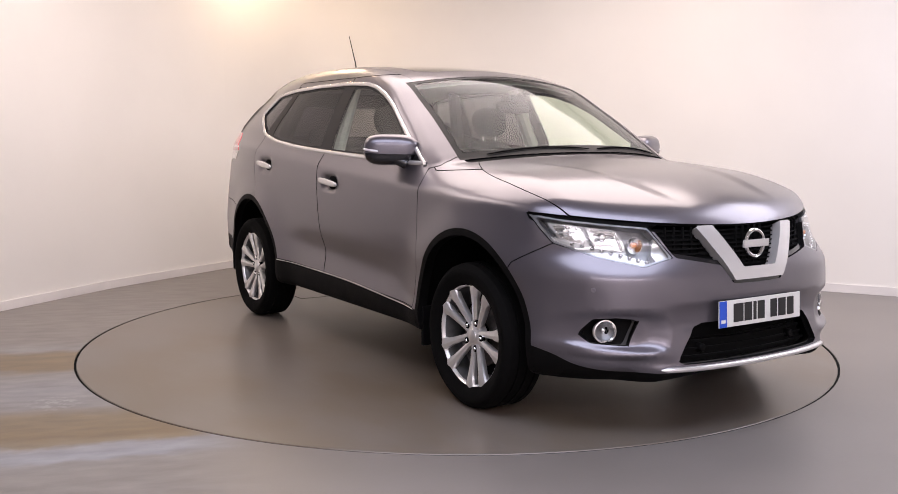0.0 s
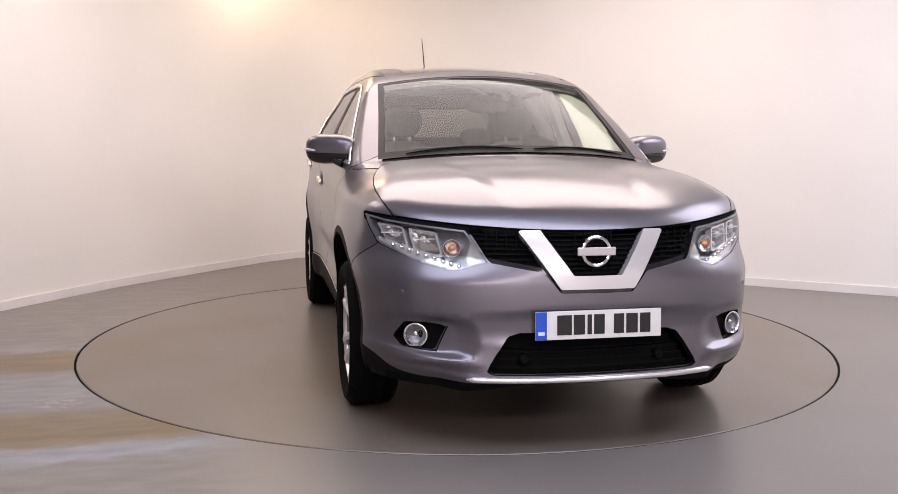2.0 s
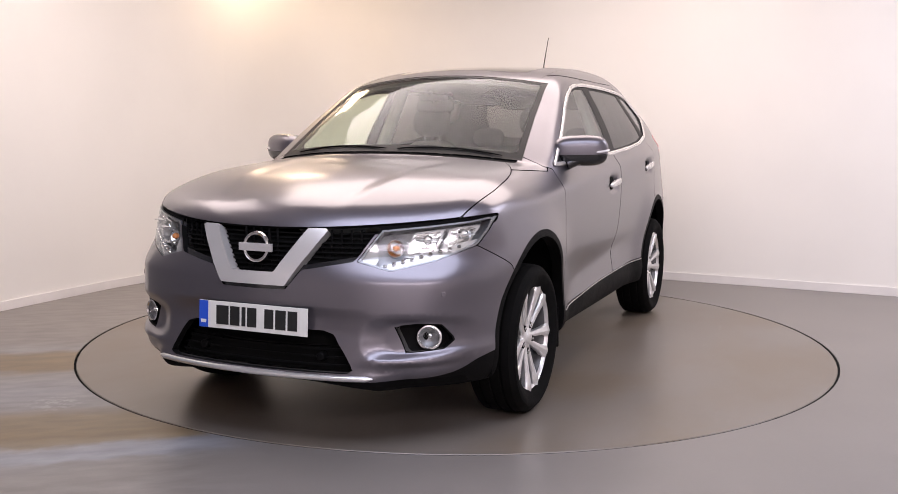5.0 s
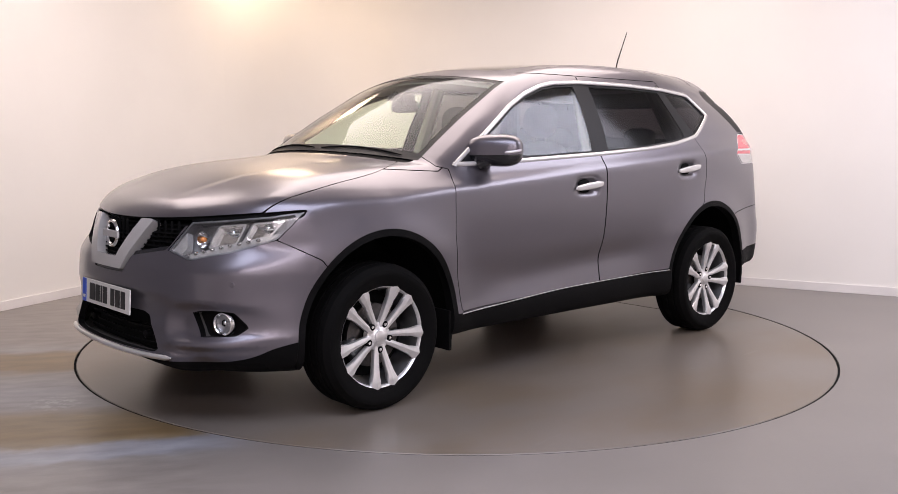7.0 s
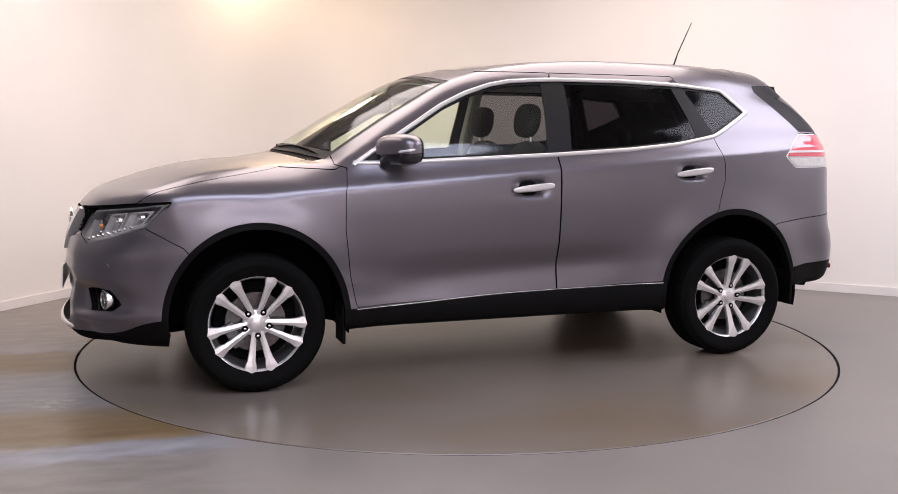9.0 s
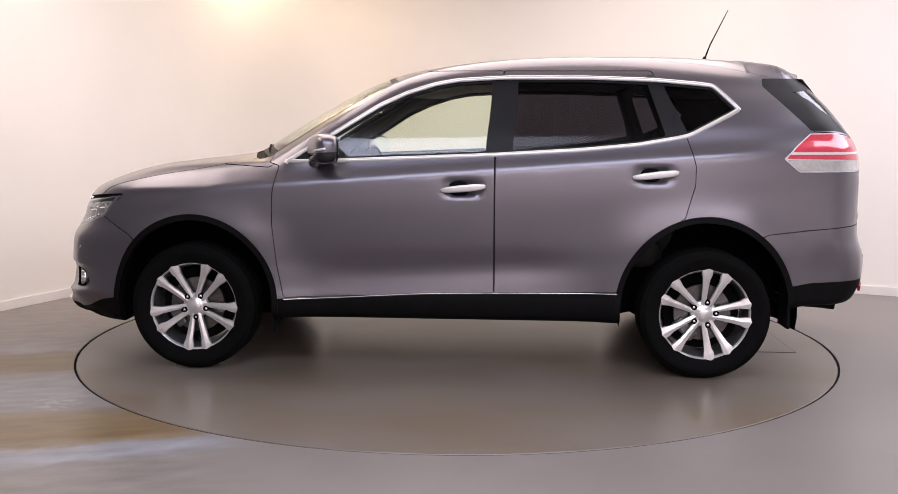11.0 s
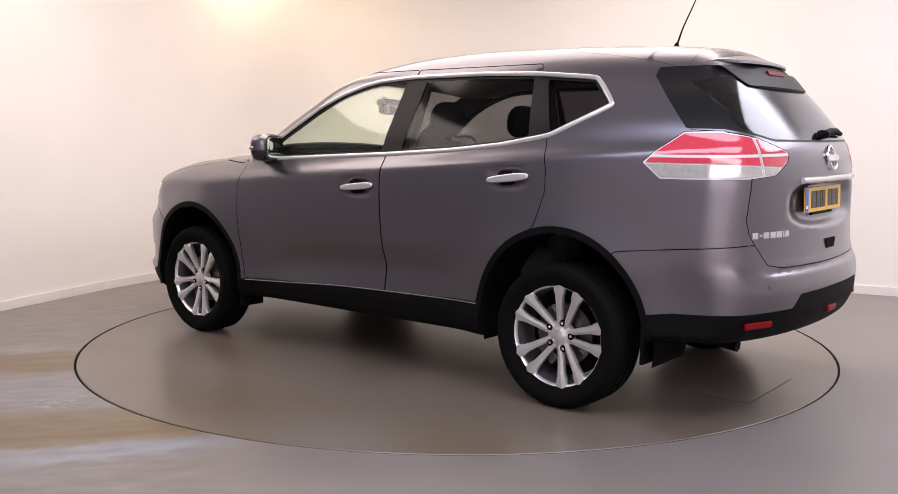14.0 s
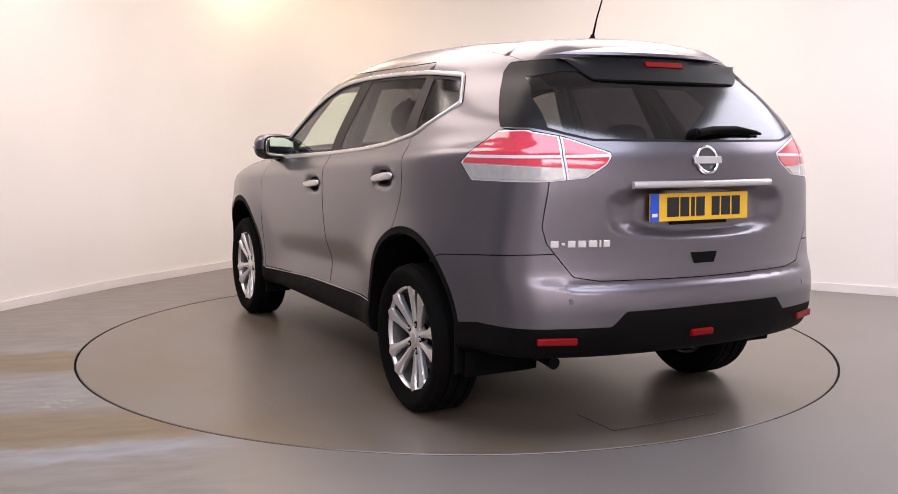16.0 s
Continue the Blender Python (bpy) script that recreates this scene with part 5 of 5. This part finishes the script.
# ---- wheels ----
def make_wheel():
    """A wheel about the y axis, its outer face towards +y, the tyre's middle at y = 0."""
    w = empty("wheel")
    R = 0.340
    tyre = [(0.236, -0.095), (0.262, -0.108), (0.295, -0.114), (R - 0.022, -0.104), (R - 0.006, -0.090)]
    for g in (-0.052, 0.0, 0.052):
        tyre += [(R, g - 0.030), (R, g - 0.006), (R - 0.008, g - 0.005), (R - 0.008, g + 0.005), (R, g + 0.006)]
    tyre += [(R - 0.006, 0.090), (R - 0.022, 0.104), (0.310, 0.112), (0.305, 0.113), (0.299, 0.1145), (0.284, 0.112), (0.281, 0.1105), (0.270, 0.108), (0.255, 0.100), (0.236, 0.090), (0.236, -0.095)]
    smooth(part("tyre", lathe(tyre, 72), RUBBER, w, "black rubber tyre"), 30)
    lip = [(0.206, -0.07), (0.206, 0.070), (0.2105, 0.086), (0.222, 0.094), (0.231, 0.096), (0.235, 0.092), (0.232, 0.084), (0.216, 0.07), (0.212, -0.08), (0.206, -0.07)]
    rim = smooth(part("rim", lathe(lip, 72), ALLOY, w, "silver ten-spoke alloy rim"), 40)
    # the barrel's dark alloy colour stands in for shade inside the rim
    smooth(part("barrel", lathe([(0.205, 0.072), (0.198, 0.04), (0.190, -0.06), (0.2, -0.085), (0.21, -0.085), (0.21, 0.07), (0.205, 0.072)], 48), ALLOYDARK, rim, "rim barrel with its shade put into a dark grey"), 40)
    # spokes, in five pairs
    for k in range(5):
        for side in (-1, 1):
            bm = bmesh.new()
            # radius, half-width, middle offset across, outer face height, depth
            rows = []
            for r, hw, off, y, dp in ((0.036, 0.0115, 0.0140, 0.065, 0.03), (0.075, 0.0135, 0.0215, 0.070, 0.03), (0.125, 0.0160, 0.0315, 0.079, 0.032), (0.163, 0.0190, 0.0400, 0.087, 0.034), (0.186, 0.0265, 0.0450, 0.0915, 0.035), (0.224, 0.0295, 0.0500, 0.0945, 0.03)):
                c = off * side
                ridge = c - side * hw * 0.15
                pts = [(c - hw, y - 0.013), (c - hw * 0.88, y - 0.004), (ridge, y), (c + hw * 0.88, y - 0.004), (c + hw, y - 0.013), (c + hw * 0.75, y - dp), (c - hw * 0.75, y - dp)]
                rows.append([bm.verts.new((r, h, x)) for x, h in pts])
            m = len(rows[0])
            for a, b in zip(rows, rows[1:]):
                for i in range(m):
                    bm.faces.new((a[i], a[(i + 1) % m], b[(i + 1) % m], b[i]))
            bm.faces.new(rows[0])
            bm.faces.new(rows[-1][::-1])
            bmesh.ops.recalc_face_normals(bm, faces=bm.faces)
            bm.transform(Matrix.Rotation(radians(90 + 72 * k), 4, "Y"))
            part("spoke", bm, ALLOY, rim)
    smooth(part("hub", lathe([(0, 0.070), (0.030, 0.070), (0.034, 0.067), (0.044, 0.063), (0.060, 0.057), (0.064, 0.042), (0.062, 0.03), (0, 0.03)], 40), ALLOY, rim), 30)
    smooth(part("centre_cap", lathe([(0, 0.078), (0.020, 0.077), (0.027, 0.073), (0.028, 0.068)], 32), SATIN, rim, "silver centre cap"), 30)
    for k in range(5):
        a = radians(90 + 36 + 72 * k)
        c = (0.057 * math.cos(a), 0.0, 0.057 * math.sin(a))
        bm = lathe([(0, 0.0665), (0.0135, 0.0665), (0.015, 0.0645), (0.015, 0.05)], 16)
        bm.transform(Matrix.Translation(c))
        part("nut_hole", bm, VOID, rim)
        bm = lathe([(0, 0.073), (0.005, 0.072), (0.007, 0.069), (0.008, 0.066)], 6)
        bm.transform(Matrix.Translation(c))
        part("wheel_nut", bm, CHROME, rim)
    for piece in [rim] + list(rim.children):
        for v in piece.data.vertices:
            v.co.x, v.co.z = v.co.x * 1.10, v.co.z * 1.10
    smooth(part("brake_disc", lathe([(0.06, 0.012), (0.075, 0.014), (0.148, 0.014), (0.148, -0.01), (0.06, -0.01)], 40), DISC, w, "grey steel brake disc"), 30)
    part("back_plate", lathe([(0.0, -0.03), (0.2, -0.03), (0.2, -0.04), (0.0, -0.04)], 32), VOID, w)
    bm = box(0.125, 0.01, 0.0, 0.06, 0.05, 0.13, 0.012)
    bm.transform(Matrix.Rotation(radians(25), 4, "Y"))
    part("brake_caliper", bm, ALLOYDARK, w, "dark brake caliper")
    return w


HUB = 0.330
first = make_wheel()
tagged(first, "alloy wheel with black tyre")
spots = [(AXLE + 0.003, 0.803, 4, 1), (-AXLE - 0.004, 0.803, 21, 1), (AXLE + 0.003, -0.803, 15, -1), (-AXLE - 0.004, -0.803, 40, -1)]
for k, (x, y, spin, s) in enumerate(spots):
    m = pose(x, y, HUB) @ (pose(0, 0, 0, 0, 0, 180) if s < 0 else pose(0, 0, 0)) @ pose(0, 0, 0, 0, spin, 0)
    if k == 0:
        first.matrix_basis = m
        first.parent = car
    else:
        copy_thing(first, m)


# ---- cabin ----
def make_cabin():
    for s in LR:
        y = s * 0.37
        seat = smooth(part("front_seat", blob(0.02, y, 0.62, 0.27, 0.25, 0.10, 0.55, 16), CLOTH, car, "charcoal cloth front seat"), 60)
        bm = blob(0, 0, 0, 0.075, 0.245, 0.33, 0.6, 20, lambda p: Vector((p.x + 0.06 * p.y * p.y * 4, p.y * (1 - 0.35 * max(p.z, 0)), p.z)))
        bm.transform(pose(-0.235, y, 0.90, 0, -16, 0))
        smooth(part("backrest", bm, CLOTH, seat), 60)
        bm = blob(0, 0, 0, 0.055, 0.128, 0.100, 0.75, 18, lambda p: Vector((p.x, p.y * (1 - 0.9 * max(-p.z, 0)), p.z)))
        bm.transform(pose(-0.285, y, 1.338, 0, -10, 0))
        smooth(part("headrest", bm, CLOTH, seat), 60)
        for d in (-0.05, 0.05):
            part("headrest_post", tube([(-0.29, y + d, 1.16), (-0.285, y + d, 1.27)], 0.006, 8), SATIN, seat)
    bench = smooth(part("rear_bench", blob(-0.95, 0, 0.62, 0.26, 0.62, 0.11, 0.4, 16), CLOTH, car, "charcoal cloth rear bench"), 60)
    bm = blob(0, 0, 0, 0.08, 0.62, 0.30, 0.4, 18)
    bm.transform(pose(-1.22, 0, 0.88, 0, -18, 0))
    smooth(part("backrest", bm, CLOTH, bench), 60)
    for y in (-0.36, 0.36):
        bm = blob(0, 0, 0, 0.05, 0.12, 0.075, 0.7, 14)
        bm.transform(pose(-1.30, y, 1.235, 0, -10, 0))
        smooth(part("headrest", bm, CLOTH, bench), 60)
    dash = smooth(part("dashboard", blob(0.80, 0, 0.93, 0.25, 0.70, 0.155, 0.45, 20), LINING, car, "charcoal dashboard"), 60)
    smooth(part("dash_cowl", blob(0.62, -0.37, 1.06, 0.10, 0.19, 0.05, 0.6, 14), LINING, dash), 60)
    smooth(part("dash_shelf", blob(0.98, 0, 1.02, 0.13, 0.62, 0.04, 0.5, 14), LINING, dash), 60)
    part("centre_screen", box(0.595, 0, 1.02, 0.02, 0.20, 0.11, 0.006), GLOSSBLACK, dash, "black centre screen")
    ring_ = [(0.170, -0.0), (0.176, 0.012), (0.188, 0.014), (0.196, 0.004), (0.194, -0.010), (0.180, -0.014), (0.170, 0.0)]
    wheel = turned("steering_wheel", ring_, (0.475, -0.37, 1.015), (-0.88, 0, 0.47), BLACK, car, "black steering wheel", 40)
    bm = blob(0, 0, 0, 0.075, 0.03, 0.06, 0.7, 12)
    bm.transform(aim(0.485, -0.37, 1.01, (-0.88, 0, 0.47)))
    smooth(part("wheel_boss", bm, BLACK, wheel), 60)
    for d in (-1, 1):
        part("wheel_spoke", tube([(0.485, -0.37 + d * 0.05, 1.01), (0.475, -0.37 + d * 0.18, 1.015)], 0.016, 8), BLACK, wheel)
    bm = blob(0, 0, 0, 0.018, 0.115, 0.036, 0.55, 14)
    bm.transform(pose(0.475, 0.0, 1.415, 0, -8, 0))
    mir = smooth(part("cabin_mirror", bm, BLACK, car, "black rear-view mirror"), 60)
    part("mirror_stalk", tube([(0.49, 0, 1.44), (0.55, 0, 1.49)], 0.014, 8), BLACK, mir)
    bm = blob(0, 0, 0, 0.004, 0.105, 0.029, 0.55, 12)
    bm.transform(pose(0.456, 0.0, 1.4135, 0, -8, 0))
    part("mirror_glass", bm, MIRRORGLASS, mir)
    part("sensor_box", box(0.50, 0, 1.462, 0.10, 0.14, 0.035, 0.012, 2, pose(0, 0, 0)), BLACK, mir)
    part("parcel_cover", box(-1.68, 0, 1.02, 0.72, 1.20, 0.02, 0.006), LINING, car, "charcoal luggage cover")
    for s in LR:
        part("pillar_trim", tube([(-0.28, s * 0.80, 0.95), (-0.30, s * 0.735, 1.2), (-0.335, s * 0.60, 1.56)], [0.05, 0.045, 0.04], 10), HEADLINER, car, "pale grey centre pillar trim")
        part("pillar_trim", tube([(-1.22, s * 0.76, 0.98), (-1.19, s * 0.71, 1.24), (-1.07, s * 0.60, 1.56)], [0.06, 0.05, 0.045], 10), LINING, car, "charcoal rear pillar trim")


make_cabin()


# ---- what moves ----
TURNS = [(0.0, 33.25), (0.5, 29.73), (1.0, 24.31), (1.5, 18.66), (2.0, 12.50), (2.5, 6.78), (3.0, 0.58), (3.5, -5.12), (4.0, -11.29), (4.5, -17.00), (5.0, -23.05), (5.5, -29.0), (6.0, -34.95),
         (6.5, -40.9), (7.0, -46.83), (7.5, -52.60), (8.0, -58.79), (8.5, -64.51), (9.0, -70.71), (9.5, -76.3), (10.0, -81.95), (10.5, -87.6), (11.0, -93.25), (11.5, -98.91), (12.0, -104.93),
         (12.5, -110.51), (13.0, -116.59), (13.5, -122.26), (14.0, -128.31), (14.5, -134.04), (15.0, -140.11), (15.5, -145.72), (16.0, -151.89)]


def motions():
    walk(turntable, [(t, pose(0, 0, 0, 0, 0, a - 90)) for t, a in TURNS])
    walk(car, [(t, pose(0, 0, 0, 0, 0, a - 90) @ pose(0.0066, 0.070, 0.01)) for t, a in TURNS])


motions()
